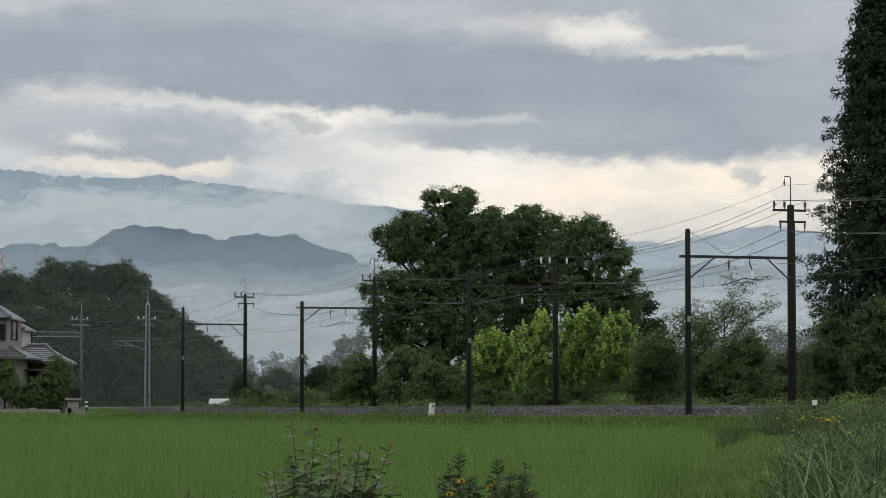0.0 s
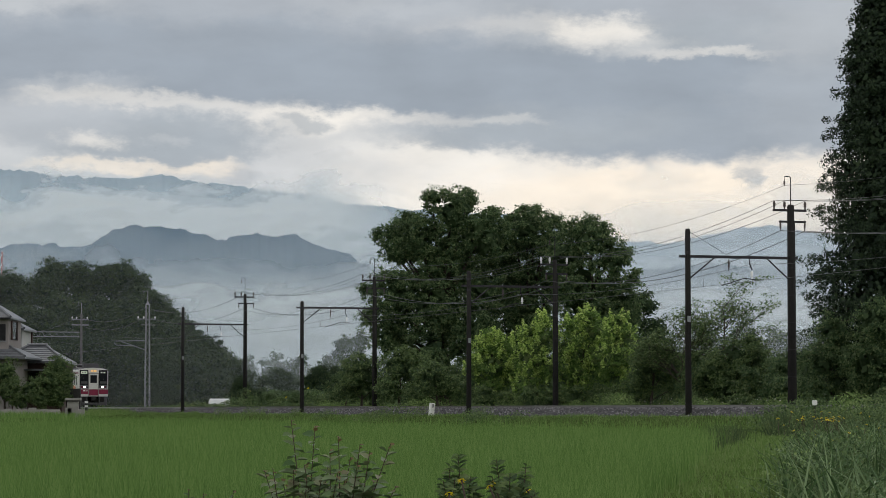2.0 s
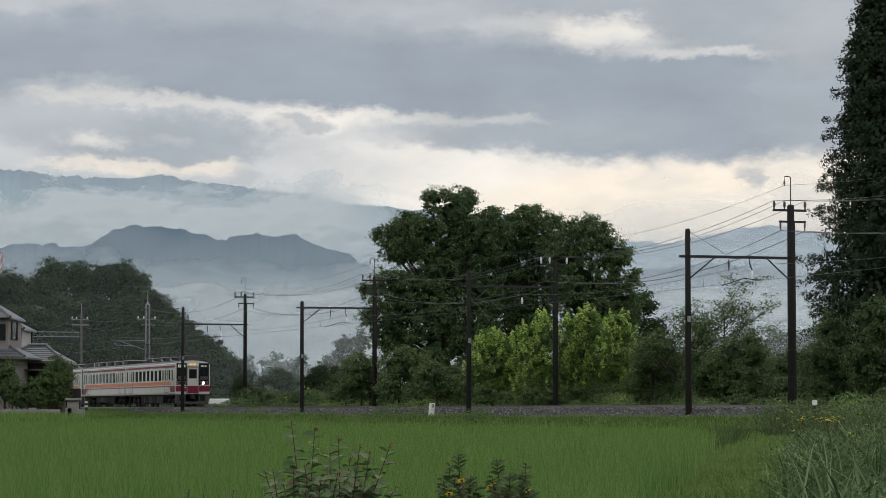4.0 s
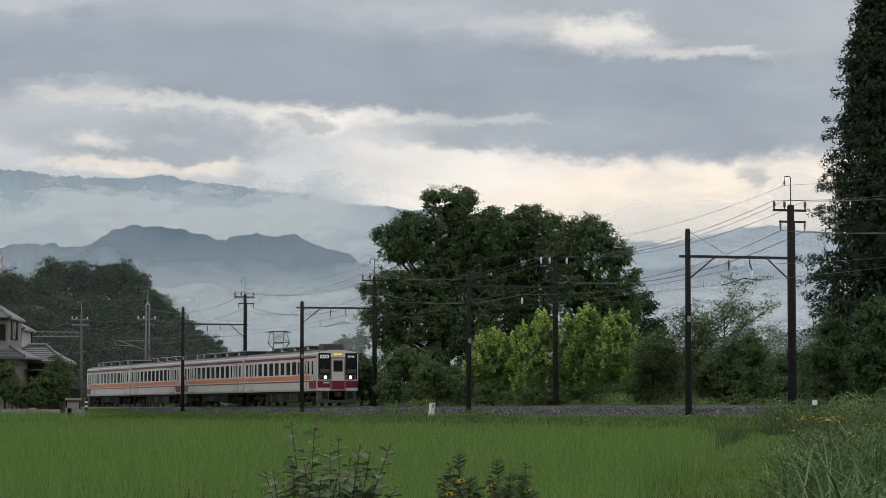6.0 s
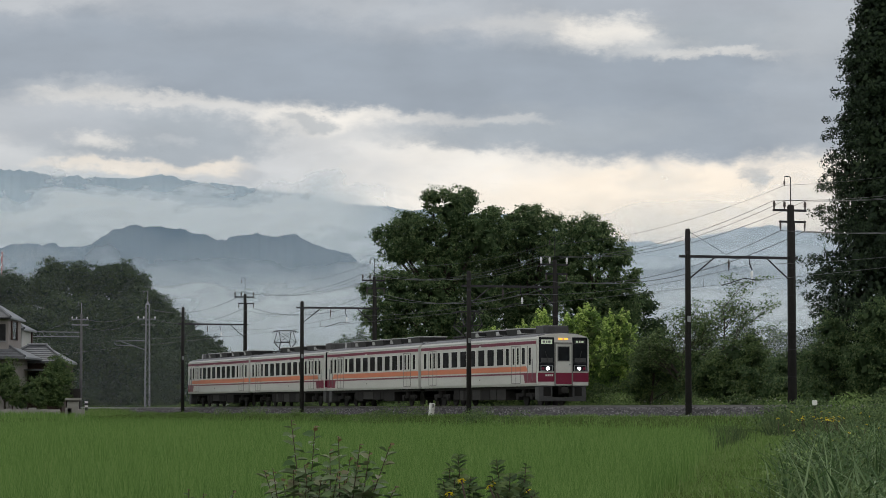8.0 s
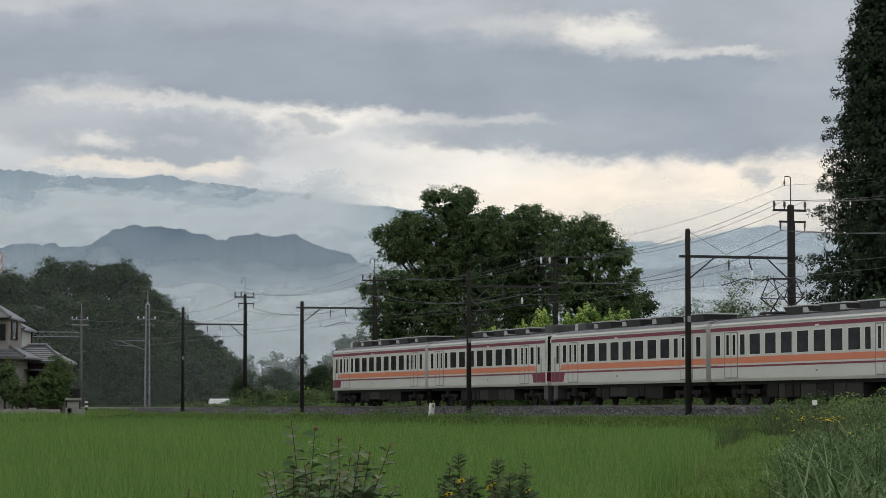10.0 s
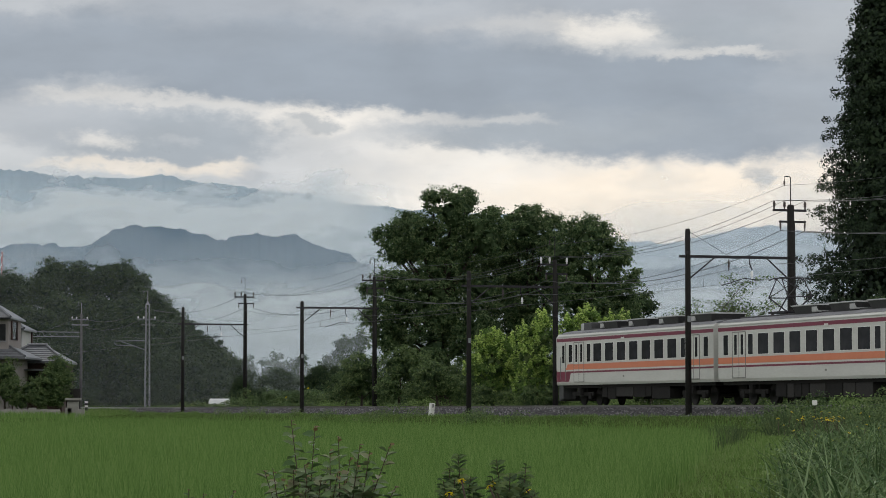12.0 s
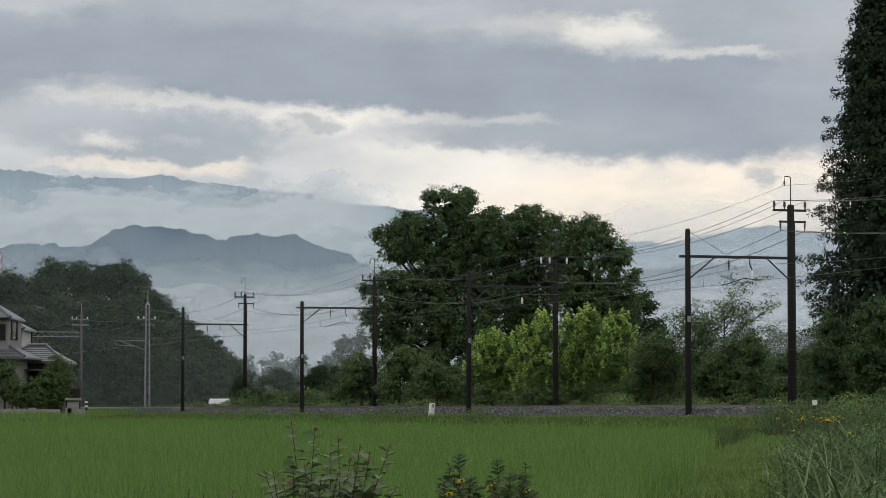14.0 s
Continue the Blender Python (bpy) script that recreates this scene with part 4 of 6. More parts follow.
WINDOWS = [window_meshes(0.54, 0.92), window_meshes(1.10, 0.92)]
DOOR_WIN = window_meshes(0.34, 0.92)
CARS = [
    rail_car("", "cream trailer car with maroon and orange bands closing the train"),
    rail_car("mid", "cream motor car with coloured bands and a raised pantograph"),
    rail_car("", "cream trailer car with maroon and orange bands, behind the leading car"),
    rail_car("lead", "cream leading motor car with lit headlights"),
]


def train_s(t):
    """How far along the line the train's tail has come."""
    u = t - 8.0
    return 20.7728 * u - 0.0579 * u * u + 0.17 * max(0.0, 5.0 - t) ** 2 - 0.035 * max(0.0, t - 11.0) ** 2


# ---------------------------------------------------------------- line-side poles and wires
NEAR_OFF, FAR_OFF = -2.5, 2.45
SPANS = [3.2, 38.1, 72.0, 101.6]


def insulator(parent, p, material, h=0.22, r=0.06):
    bm = bmesh.new()
    x, y, z = p
    add_tube(bm, [(x, y, z), (x, y, z + h * 0.3), (x, y, z + h * 0.35), (x, y, z + h * 0.6), (x, y, z + h * 0.65), (x, y, z + h)], [r * 0.5, r * 0.5, r, r * 0.7, r, r * 0.6], 8)
    return part("insulator", bm, material, parent)


def near_pole(s, base, top):
    m = LINE @ pose(s, NEAR_OFF, 0)
    ob = thing("catenary_pole", "dark weathered railway pole with a white plate beside the track", "pole", m, "railway poles")
    part("shaft", tube([(0, 0, base - 0.5), (0, 0, top - 0.1), (0, 0, top)], [0.145, 0.115, 0.085], 14), M["pole"], ob, smooth=True)
    part("number_plate", box(0.115, 0.135, -0.08, 0.07, top * 0.56 - 0.13, top * 0.56 + 0.13), M["steel"], ob)
    for k in range(2):
        part("band", tube([(0, 0, top - 1.05 + k * 0.6 - 0.05), (0, 0, top - 1.05 + k * 0.6 + 0.05)], 0.13, 14), M["dark_steel"], ob)
    return ob


def far_pole(s, base, top, r=0.14):
    m = LINE @ pose(s, FAR_OFF, 0)
    ob = thing("power_pole", "tall dark railway pole with two crossarms and insulators", "pole", m, "railway poles")
    part("shaft", tube([(0, 0, base - 0.5), (0, 0, top - 0.1), (0, 0, top)], [r, r * 0.82, r * 0.66], 14), M["pole"], ob, smooth=True)
    part("conduit", tube([(-0.05, r + 0.03, base - 0.3), (-0.05, r, top - 0.8)], 0.04, 8), M["pole"], ob)
    part("crossarm", box(-0.05, 0.05, -0.85, 0.75, top - 0.30, top - 0.20), M["dark_steel"], ob)
    part("crossarm", box(-0.05, 0.05, -0.55, 0.72, top - 0.80, top - 0.71), M["dark_steel"], ob)
    for y in (-0.80, -0.30, 0.70):
        insulator(ob, (0, y, top - 0.20), M["insulator_dark"] if s < 60 or s > 90 else M["insulator_white"], 0.34, 0.07)
    for y in (-0.50, 0.68):
        insulator(ob, (0, y, top - 1.15), M["insulator_dark"], 0.36, 0.05)
    bm = bmesh.new()
    add_tube(bm, [(0, 0, top), (0, 0, top + 1.2), (0, -0.06, top + 1.25), (0, -0.28, top + 1.25), (0, -0.30, top + 1.05)], 0.025, 6)
    part("ground_wire_hook", bm, M["dark_steel"], ob)
    insulator(ob, (0, -0.30, top + 0.82), M["insulator_dark"], 0.24, 0.045)
    for k in range(5):
        part("band", tube([(0, 0, base + 1.6 + k * 1.2), (0, 0, base + 1.63 + k * 1.2)], r * 1.04 - 0.005 * k, 14), M["dark_steel"], ob)
    return ob


def beam(s, z):
    m = LINE @ pose(s, 0, 0)
    ob = thing("catenary_beam", "dark steel beam spanning the track between two poles", "beam", m, "catenary beams")
    part("bar", box(-0.05, 0.05, NEAR_OFF - 0.4, FAR_OFF + 0.3, z - 0.06, z + 0.06), M["dark_steel"], ob)
    part("brace", tube([(0, NEAR_OFF + 0.1, z - 0.95), (0, NEAR_OFF + 1.25, z - 0.05)], 0.035, 6), M["dark_steel"], ob)
    part("brace", tube([(0, FAR_OFF - 0.1, z - 0.95), (0, FAR_OFF - 1.15, z - 0.05)], 0.035, 6), M["dark_steel"], ob)
    hang = part("hanger", tube([(0, 0.45, z + 0.1), (0, 0.45, z - 0.3), (0.05, 0.55, z - 0.55)], 0.03, 6), M["dark_steel"], ob)
    insulator(hang, (0, 0.55, z - 0.95), M["insulator_white"], 0.36, 0.07)
    if s > 100:
        part("stay", tube([(0, NEAR_OFF + 0.12, z + 1.05), (0, -0.55, z + 0.05)], 0.012, 5), M["dark_steel"], ob)
    part("steady_arm", tube([(0, 0.75, z - 0.98), (0, 0.2, z - 0.92), (0, -0.9, z - 1.25)], 0.022, 6), M["dark_steel"], ob)
    insulator(ob, (0, -0.55, z - 0.62), M["insulator_dark"], 0.5, 0.05)
    return ob


for s_at, zb, zt in zip(SPANS, (1.2, 1.2, 1.0, 1.0), (9.02, 8.16, 8.53, 8.96)):
    near_pole(s_at, zb - 0.4, zt)
for s_at, zb, zt in zip(SPANS, (1.3, 1.3, 1.3, 1.3), (10.1, 9.84, 9.20, 10.12)):
    far_pole(s_at, zb - 0.4, zt, 0.19 if s_at > 100 else 0.14)
for s_at, z in ((3.2, 7.69), (38.1, 7.74), (72.0, 7.72), (101.6, 7.75)):
    beam(s_at, z)


def lattice_mast(s, off, base, top):
    """A square lattice mast of riveted angle steel with a cantilever arm."""
    ob = thing("lattice_mast", "grey galvanised lattice mast with a cantilever arm", "mast", LINE @ pose(s, off, 0), "railway poles")
    w0, w1, h = 0.22, 0.15, top - base
    for sx in (-1, 1):
        for sy in (-1, 1):
            part("leg", tube([(sx * w0, sy * w0, base - 0.4), (sx * w1, sy * w1, top)], 0.036, 4), M["steel"], ob)
    n = 18
    for k in range(n):
        za, zb = base + h * k / n, base + h * (k + 1) / n
        w = w0 + (w1 - w0) * k / n
        sg = 1 if k % 2 else -1
        bm = bmesh.new()
        add_tube(bm, [(-w * sg, -w, za), (w * sg, -w, zb)], 0.021, 4)
        add_tube(bm, [(-w, w * sg, za), (-w, -w * sg, zb)], 0.021, 4)
        add_tube(bm, [(w * sg, w, za), (-w * sg, w, zb)], 0.021, 4)
        part("lattice", bm, M["steel"], ob)
    part("cap", tube([(0, 0, top), (0, 0, top + 0.3)], [0.25, 0.06], 6), M["steel"], ob)
    part("ground_wire_hook", tube([(0, 0, top), (0, 0, top + 1.25), (0, -0.4, top + 1.25), (0, -0.45, top + 0.95)], 0.035, 6), M["steel"], ob)
    part("crossarm", box(-0.06, 0.06, -0.95, 0.75, top - 1.32, top - 1.24), M["steel"], ob)
    part("crossarm", box(-0.06, 0.06, -0.6, 0.7, top - 1.85, top - 1.78), M["steel"], ob)
    for y in (-0.88, -0.35, 0.68):
        insulator(ob, (0, y, top - 1.24), M["insulator_white"], 0.2, 0.075)
    part("cantilever", tube([(0, -0.2, 7.3), (0, -2.9, 7.25), (0, -3.05, 7.05), (0, -2.9, 6.88), (0, -1.2, 6.85)], 0.04, 6), M["steel"], ob)
    part("cantilever_stay", tube([(0, -0.2, 6.45), (0, -1.6, 6.95), (0, -2.4, 7.2)], 0.035, 6), M["steel"], ob)
    return ob


lattice_mast(-33.5, 2.6, 1.2, 10.55)
left_pole = thing("power_pole", "grey concrete railway pole with crossarms beside houses", "pole", LINE @ pose(-65.5, 2.6, 0), "railway poles")
PT = 10.82
part("shaft", tube([(0, 0, 0.5), (0, 0, PT)], [0.16, 0.11], 12), M["concrete_pole"], left_pole, smooth=True)
part("ground_wire_hook", tube([(0, 0, PT), (0, 0, PT + 1.1), (0, -0.3, PT + 1.1), (0, -0.35, PT + 0.8)], 0.04, 6), M["steel"], left_pole)
for dz in (0.6, 1.15):
    part("crossarm", box(-0.06, 0.06, -1.0, 0.75, PT - dz - 0.06, PT - dz + 0.06), M["steel"], left_pole)
for y in (-0.95, -0.5, 0.6):
    insulator(left_pole, (0, y, PT - 0.54), M["insulator_white"], 0.22, 0.085)
truss = thing("truss_beam", "grey steel lattice beam carrying the overhead wires", "beam", LINE @ pose(-65.5, 0, 0), "catenary beams")
ZT = 8.69
part("chord", box(-0.05, 0.05, -3.2, 2.4, ZT + 0.2, ZT + 0.28), M["steel"], truss)
part("chord", box(-0.05, 0.05, -3.2, 2.4, ZT - 0.28, ZT - 0.2), M["steel"], truss)
for k in range(8):
    y = -3.2 + 0.7 * k
    part("web", tube([(0, y, ZT - 0.24), (0, y + 0.35, ZT + 0.24), (0, y + 0.7, ZT - 0.24)], 0.03, 5), M["steel"], truss)


def wire(stations, sag, radius, label):
    """One wire hung from point to point with a sag between them."""
    bm = bmesh.new()
    pts = []
    for a, b in zip(stations, stations[1:]):
        for k in range(12):
            f = k / 12
            p = a.lerp(b, f)
            p.z -= sag * 4 * f * (1 - f)
            pts.append(p)
    pts.append(stations[-1])
    add_tube(bm, pts, radius, 5)
    return solo("overhead_wire", bm, M["wire"], label, "wire", group="overhead wires")


FAR_TOPS = [(-33.5, 9.52), (3.2, 10.1), (38.1, 9.84), (72.0, 9.20), (101.6, 10.12), (136.0, 10.3), (170.0, 10.3)]
for dy, dz, sg, rad in ((-0.80, 0.18, 0.75, 0.010), (-0.30, 0.18, 0.8, 0.010), (0.70, 0.18, 0.75, 0.010), (-0.50, -1.15, 0.9, 0.013), (0.68, -1.15, 0.9, 0.017), (-0.30, 0.85, 0.55, 0.007)):
    wire([on_line(s_at, FAR_OFF + dy, z + dz) for s_at, z in FAR_TOPS[1:]], sg, rad, "thin dark overhead wire strung between railway poles")
wire([on_line(s_at, 0.5, z) for s_at, z in ((-65.5, 7.9), (-33.5, 7.6), (3.2, 7.35), (38.1, 7.3), (72.0, 7.3), (101.6, 7.45), (136, 7.5))], 0.40, 0.009, "dark messenger wire above the track")
wire([on_line(s_at, 0.3, 6.68) for s_at in (-65.5, -33.5, 3.2, 38.1, 72.0, 101.6, 136)], 0.02, 0.009, "dark contact wire above the track")
for a, z in ((-65.5, PT - 0.3), (-65.5, PT - 1.1)):
    wire([on_line(-120, 2.4, z), on_line(a, 2.4, z), on_line(-33.5, 2.4, z - 0.2), on_line(3.2, 2.2, 10.0 if z > PT - 0.5 else 8.9)], 0.9, 0.012, "pale overhead wire strung between railway poles")
drops = thing("wire_droppers", "short droppers between messenger and contact wire", "wire", group="overhead wires")
for a, b in zip(SPANS[:-1], SPANS[1:]):
    for k in range(1, 6):
        f = k / 6
        p = on_line(a + (b - a) * f, 0.4, 6.67)
        part("dropper", tube([p, p + Vector((0, 0, 0.62 - 0.45 * 4 * f * (1 - f)))], 0.008, 4), M["wire"], drops)

# ---------------------------------------------------------------- trees and shrubs


def crown_lobes(x, z0, z1, half, count, seed, flat=0.0):
    """Lobes of a rounded, uneven crown between two heights."""
    rnd = random.Random(seed)
    out = []
    for k in range(count):
        f = (k + 0.5) / count
        w = half * math.sin(math.pi * (0.12 + 0.78 * (1 - f) ** 0.9)) if not flat else half
        r = half * rnd.uniform(0.50, 0.68) * (1.0 - 0.25 * f)
        out.append((x + rnd.uniform(-1, 1) * max(w - r * 0.7, 0.1), z0 + (z1 - z0 - r) * f + r * 0.3, r))
    out.append((x + rnd.uniform(-0.15, 0.15) * half, z1 - half * 0.42, half * 0.52))
    return out


# the grove behind the line
leafy_tree("broadleaf_tree", 0.24, 192, 0.9, [(0.63, 14.82, 2.06), (-1.66, 12.95, 2.18), (2.61, 12.95, 2.18), (-3.13, 12.35, 1.51), (0.24, 11.56, 3.17), (-3.33, 9.18, 2.30), (3.01, 9.57, 2.57), (-0.55, 7.99, 3.17), (-3.72, 6.40, 1.90), (2.22, 6.40, 2.77), (-0.95, 4.42, 2.77), (-2.46, 14.42, 0.79), (-3.64, 13.47, 0.67), (-0.75, 15.93, 0.71), (1.82, 15.85, 0.79), (-5.11, 7.59, 0.87), (-5.51, 9.38, 0.48), (-4.52, 13.35, 0.48), (3.49, 14.98, 0.55), (3.21, 14.18, 0.95)], 0.19, M["leaf_dark"], "tall dark green broadleaf tree with a wide uneven crown", "grove", 0.42)
leafy_tree("broadleaf_tree", 6.04, 194, 0.9, [(5.92, 13.60, 1.84), (4.24, 12.47, 1.68), (7.64, 13.07, 1.68), (5.44, 10.46, 2.48), (8.04, 10.06, 2.08), (5.84, 7.26, 2.64), (4.64, 4.46, 2.40), (5.92, 14.80, 0.72), (7.64, 14.40, 0.80), (4.84, 14.40, 0.64), (6.64, 15.20, 0.40)], 0.19, M["leaf_dark"], "tall dark green broadleaf tree amid a grove", "grove", 0.36)
leafy_tree("broadleaf_tree", 10.23, 190, 0.9, [(10.23, 12.63, 1.72), (8.47, 11.84, 1.76), (11.80, 11.45, 1.57), (9.64, 9.49, 2.35), (12.07, 9.09, 1.65), (10.43, 6.74, 2.55), (12.38, 7.52, 1.33), (9.25, 4.39, 2.35), (11.99, 4.98, 1.57), (10.11, 13.89, 0.78), (11.13, 13.34, 0.78), (9.05, 13.61, 0.78), (13.25, 10.27, 0.63), (12.78, 11.84, 0.47)], 0.19, M["leaf_dark"], "dark green broadleaf tree at the edge of a grove", "grove", 0.36)
# shrubs at the foot of the grove
for k, (x, y, z0, lobes) in enumerate([
    (-5.52, 186, 0.9, [(-5.52, 3.55, 1.53), (-6.37, 2.41, 1.00), (-4.45, 2.41, 1.15)]),
    (-2.93, 180, 0.9, [(-2.93, 3.85, 1.49), (-1.63, 3.29, 1.56), (-3.49, 2.36, 1.04)]),
    (-0.32, 172, 0.9, [(-0.50, 3.09, 1.42), (0.57, 2.48, 0.99), (-1.56, 2.13, 0.78)]),
    (-7.27, 205, 0.9, [(-6.72, 3.30, 1.35), (-7.78, 2.54, 1.10)]),
]):
    leafy_tree("shrub", x, y, z0, lobes, 0.16, M["leaf_dark" if k == 3 else "leaf_mid"], "dense dark green shrub at the foot of tall trees", "line-side shrubs", 0.1, category="shrub")
# young trees in fresh leaf
for k, (x, y, lobes) in enumerate([
    (2.96, 163, [(2.82, 5.43, 0.50), (2.39, 4.59, 0.81), (3.66, 4.76, 0.74), (2.89, 3.59, 1.14), (1.88, 3.42, 0.67), (4.07, 3.25, 0.87), (2.89, 2.24, 1.01)]),
    (5.51, 161, [(5.91, 6.28, 0.46), (5.01, 5.48, 0.66), (6.01, 5.21, 0.80), (5.18, 4.22, 1.00), (6.18, 3.56, 1.00), (5.01, 2.56, 1.00)]),
    (8.22, 162, [(8.62, 6.51, 0.50), (7.55, 5.91, 0.67), (8.89, 5.57, 0.87), (7.55, 4.57, 1.07), (9.06, 3.91, 1.14), (7.72, 2.90, 1.07)]),
    (10.26, 160, [(10.30, 6.25, 0.46), (9.93, 5.35, 0.73), (10.83, 5.19, 0.73), (10.10, 4.04, 1.12), (11.09, 4.04, 0.66), (10.10, 2.72, 1.06)]),
]):
    leafy_tree("young_tree", x, y, 0.9, lobes, 0.15, M["leaf_young"], "young tree in fresh yellow-green leaf beside the line", "young trees", 0.1, cover=0.9, upright=1.5, inner=M["leaf_mid"], fresh=M["leaf_bright"])
    leafy_tree("shrub", x + 0.4, y - 1.8, 0.9, [(x - 0.5, 1.7, 0.8), (x + 0.9, 1.6, 0.75), (x + 1.9, 1.5, 0.6)], 0.13, M["leaf_mid"], "low green shrub below young trees", "line-side shrubs", 0.05, category="shrub")
# shrubs and a sparse tree before the cedars
for x, y, lobes in [
    (11.48, 152, [(11.48, 3.73, 1.19), (12.57, 3.26, 1.13), (10.85, 2.48, 0.94), (13.04, 2.17, 0.88), (11.95, 4.98, 0.69)]),
    (15.54, 146, [(15.54, 3.63, 1.33), (14.49, 3.18, 1.08), (16.68, 3.63, 1.02), (15.24, 2.28, 1.08), (16.90, 2.43, 0.90), (16.44, 4.68, 0.48)]),
    (13.92, 148, [(13.77, 2.75, 0.98), (13.46, 3.66, 0.67)]),
    (17.56, 140, [(17.36, 2.95, 0.98), (17.93, 3.52, 0.75), (17.07, 2.08, 0.87)]),
    (18.11, 128, [(17.58, 3.32, 1.11), (18.64, 3.58, 1.27), (17.32, 2.00, 0.95), (19.17, 2.26, 1.32), (18.24, 4.64, 0.95)]),
    (19.91, 126, [(19.65, 3.28, 1.35), (20.56, 4.32, 1.30), (19.91, 5.10, 1.14), (20.17, 1.98, 1.20)]),
]:
    leafy_tree("shrub", x, y, 0.9, lobes, 0.14, M["leaf_mid"] if x < 17 else M["leaf_dark"], "tall tangled green shrub beside the line", "line-side shrubs", 0.08, category="shrub")


def open_tree(x, y, z0, height, spread, label):
    """A slender open tree: forked trunk, branching limbs and thin flat sprays of leaves."""
    ob = thing("sparse_tree", label, "tree", pose(x, y, z0))
    rnd = random.Random(21)
    sprays = []

    def grow(bm, p, d, length, r, level):
        pts, q, e = [p], p.copy(), d.copy()
        for _ in range(4):
            e = (e + Vector((rnd.gauss(0, 0.13), rnd.gauss(0, 0.13), rnd.gauss(0.02, 0.08)))).normalized()
            q = q + e * length / 4
            pts.append(q.copy())
        add_tube(bm, pts, [r, r * 0.86, r * 0.72, r * 0.58, r * 0.42], 6)
        if level >= 2:
            sprays.extend(pts[1:])
        if level < 4:
            for k in range(3 if level else 4):
                a = rnd.uniform(0, math.tau)
                side = Vector((math.cos(a), math.sin(a) * 0.7, rnd.uniform(-0.1, 0.45)))
                grow(bm, pts[rnd.choice((2, 3, 4))], (e * 0.75 + side * 0.85).normalized(), length * rnd.uniform(0.55, 0.72), r * 0.5, level + 1)

    for dx, share in ((-0.5, 0.9), (0.42, 1.0), (-0.05, 0.95)):
        bm = bmesh.new()
        grow(bm, Vector((dx * 0.25, 0, -0.2)), Vector((dx * spread, rnd.uniform(-0.1, 0.1), 1)).normalized(), height * 0.50 * share, 0.10, 0)
        part("trunk", bm, M["bark"], ob)
    pick = np.array([tuple(q) for q in sprays])
    c = np.repeat(pick, 6, axis=0) + RNG.normal(0, 1, (len(pick) * 6, 3)) * (0.22, 0.22, 0.06)
    v, f = leaves(c, np.tile([[0, 0, 1.0]], (len(c), 1)), 0.15, 0.09, 0.15, 0.5)
    part("crown", raw_mesh("crown", v, f, M["leaf_mid"]), None, ob)
    return ob


open_tree(14.17, 150, 0.9, 7.5, 0.75, "slender sparse tree with open branches and thin leaves")
leafy_tree("broadleaf_tree", 18.46, 255, 0.9, [(18.73, 10.77, 1.47), (17.67, 9.20, 1.58), (19.78, 8.67, 1.37), (18.73, 6.57, 1.79)], 0.26, M["leaf_hill"], "grey-green tree standing further off in mist", "far trees", 0.2)


def cedar(x, y, z0, height, half, label, seed, per=48):
    """A tall cedar: straight trunk and whorls of drooping boughs ending in dense rounded needle tufts."""
    ob = thing("cedar_tree", label, "tree", pose(x, y, z0), "cedars")
    rnd = random.Random(seed)
    part("trunk", tube([(0, 0, -0.3), (0, 0, height * 0.5), (0, 0, height)], [0.42, 0.26, 0.05], 10), M["bark"], ob, smooth=True)
    hubs, sizes = [], []
    h = height * 0.05
    while h < height * 0.99:
        f = h / height
        reach = half * min(1.0, 1.4 * (1 - f)) ** 0.85 * rnd.uniform(0.80, 1.06)
        for k in range(rnd.randint(13, 16)):
            a = rnd.uniform(0, math.tau)
            ln = reach * rnd.uniform(0.66, 1.04)
            tip = np.array([math.cos(a) * ln, math.sin(a) * ln, h - ln * 0.16])
            if rnd.random() < 0.22:
                part("bough", tube([(0, 0, h + 0.1), tuple(tip * (0.5, 0.5, 1) + (0, 0, 0.05)), tuple(tip)], [0.07, 0.045, 0.015], 5), M["bark"], ob)
            for q in (1.0, 0.88, 0.76, 0.60, 0.42):
                hubs.append(tip * (q, q, 1) + np.array([rnd.gauss(0, 0.16), rnd.gauss(0, 0.16), (1 - q) * 0.25 + rnd.gauss(0, 0.12)]))
                sizes.append(rnd.uniform(0.24, 0.42) * (1 if q > 0.8 else 1.25))
        h += rnd.uniform(0.32, 0.52)
    hubs, sizes = np.array(hubs), np.array(sizes)
    pick = np.repeat(np.arange(len(hubs)), per)
    d = unit(RNG.normal(0, 1, (len(pick), 3)) + (0, 0, 0.25))
    p = hubs[pick] + d * (sizes[pick] * RNG.uniform(0.45, 1.0, len(pick)))[:, None] * (1, 1, 0.85)
    v, fc = leaves(p, d + (0, 0, 0.2), 0.16, 0.075, 0.1, 0.4)
    part("crown", raw_mesh("crown", v, fc, M["leaf_cedar"]), None, ob)
    n = 15000
    hz = RNG.uniform(0.03, 0.95, n)
    a, rr = RNG.uniform(0, math.tau, n), half * np.minimum(1.0, 1.4 * (1 - hz)) ** 0.85 * RNG.uniform(0.02, 0.66, n) ** 0.7
    c = np.stack([np.cos(a) * rr, np.sin(a) * rr, hz * height], 1)
    v, fc = leaves(c, c * (1, 1, 0), 0.32, 0.2, 0.3, 0.5)
    part("inner_foliage", raw_mesh("inner_foliage", v, fc, M["leaf_cedar"]), None, ob)
    return ob


cedar(21.3, 131, 0.8, 25.0, 4.4, "tall dark cedar with dense ragged boughs", 3)
cedar(26.0, 134, 0.8, 23.5, 4.4, "tall dark cedar standing behind another cedar", 5, 12)

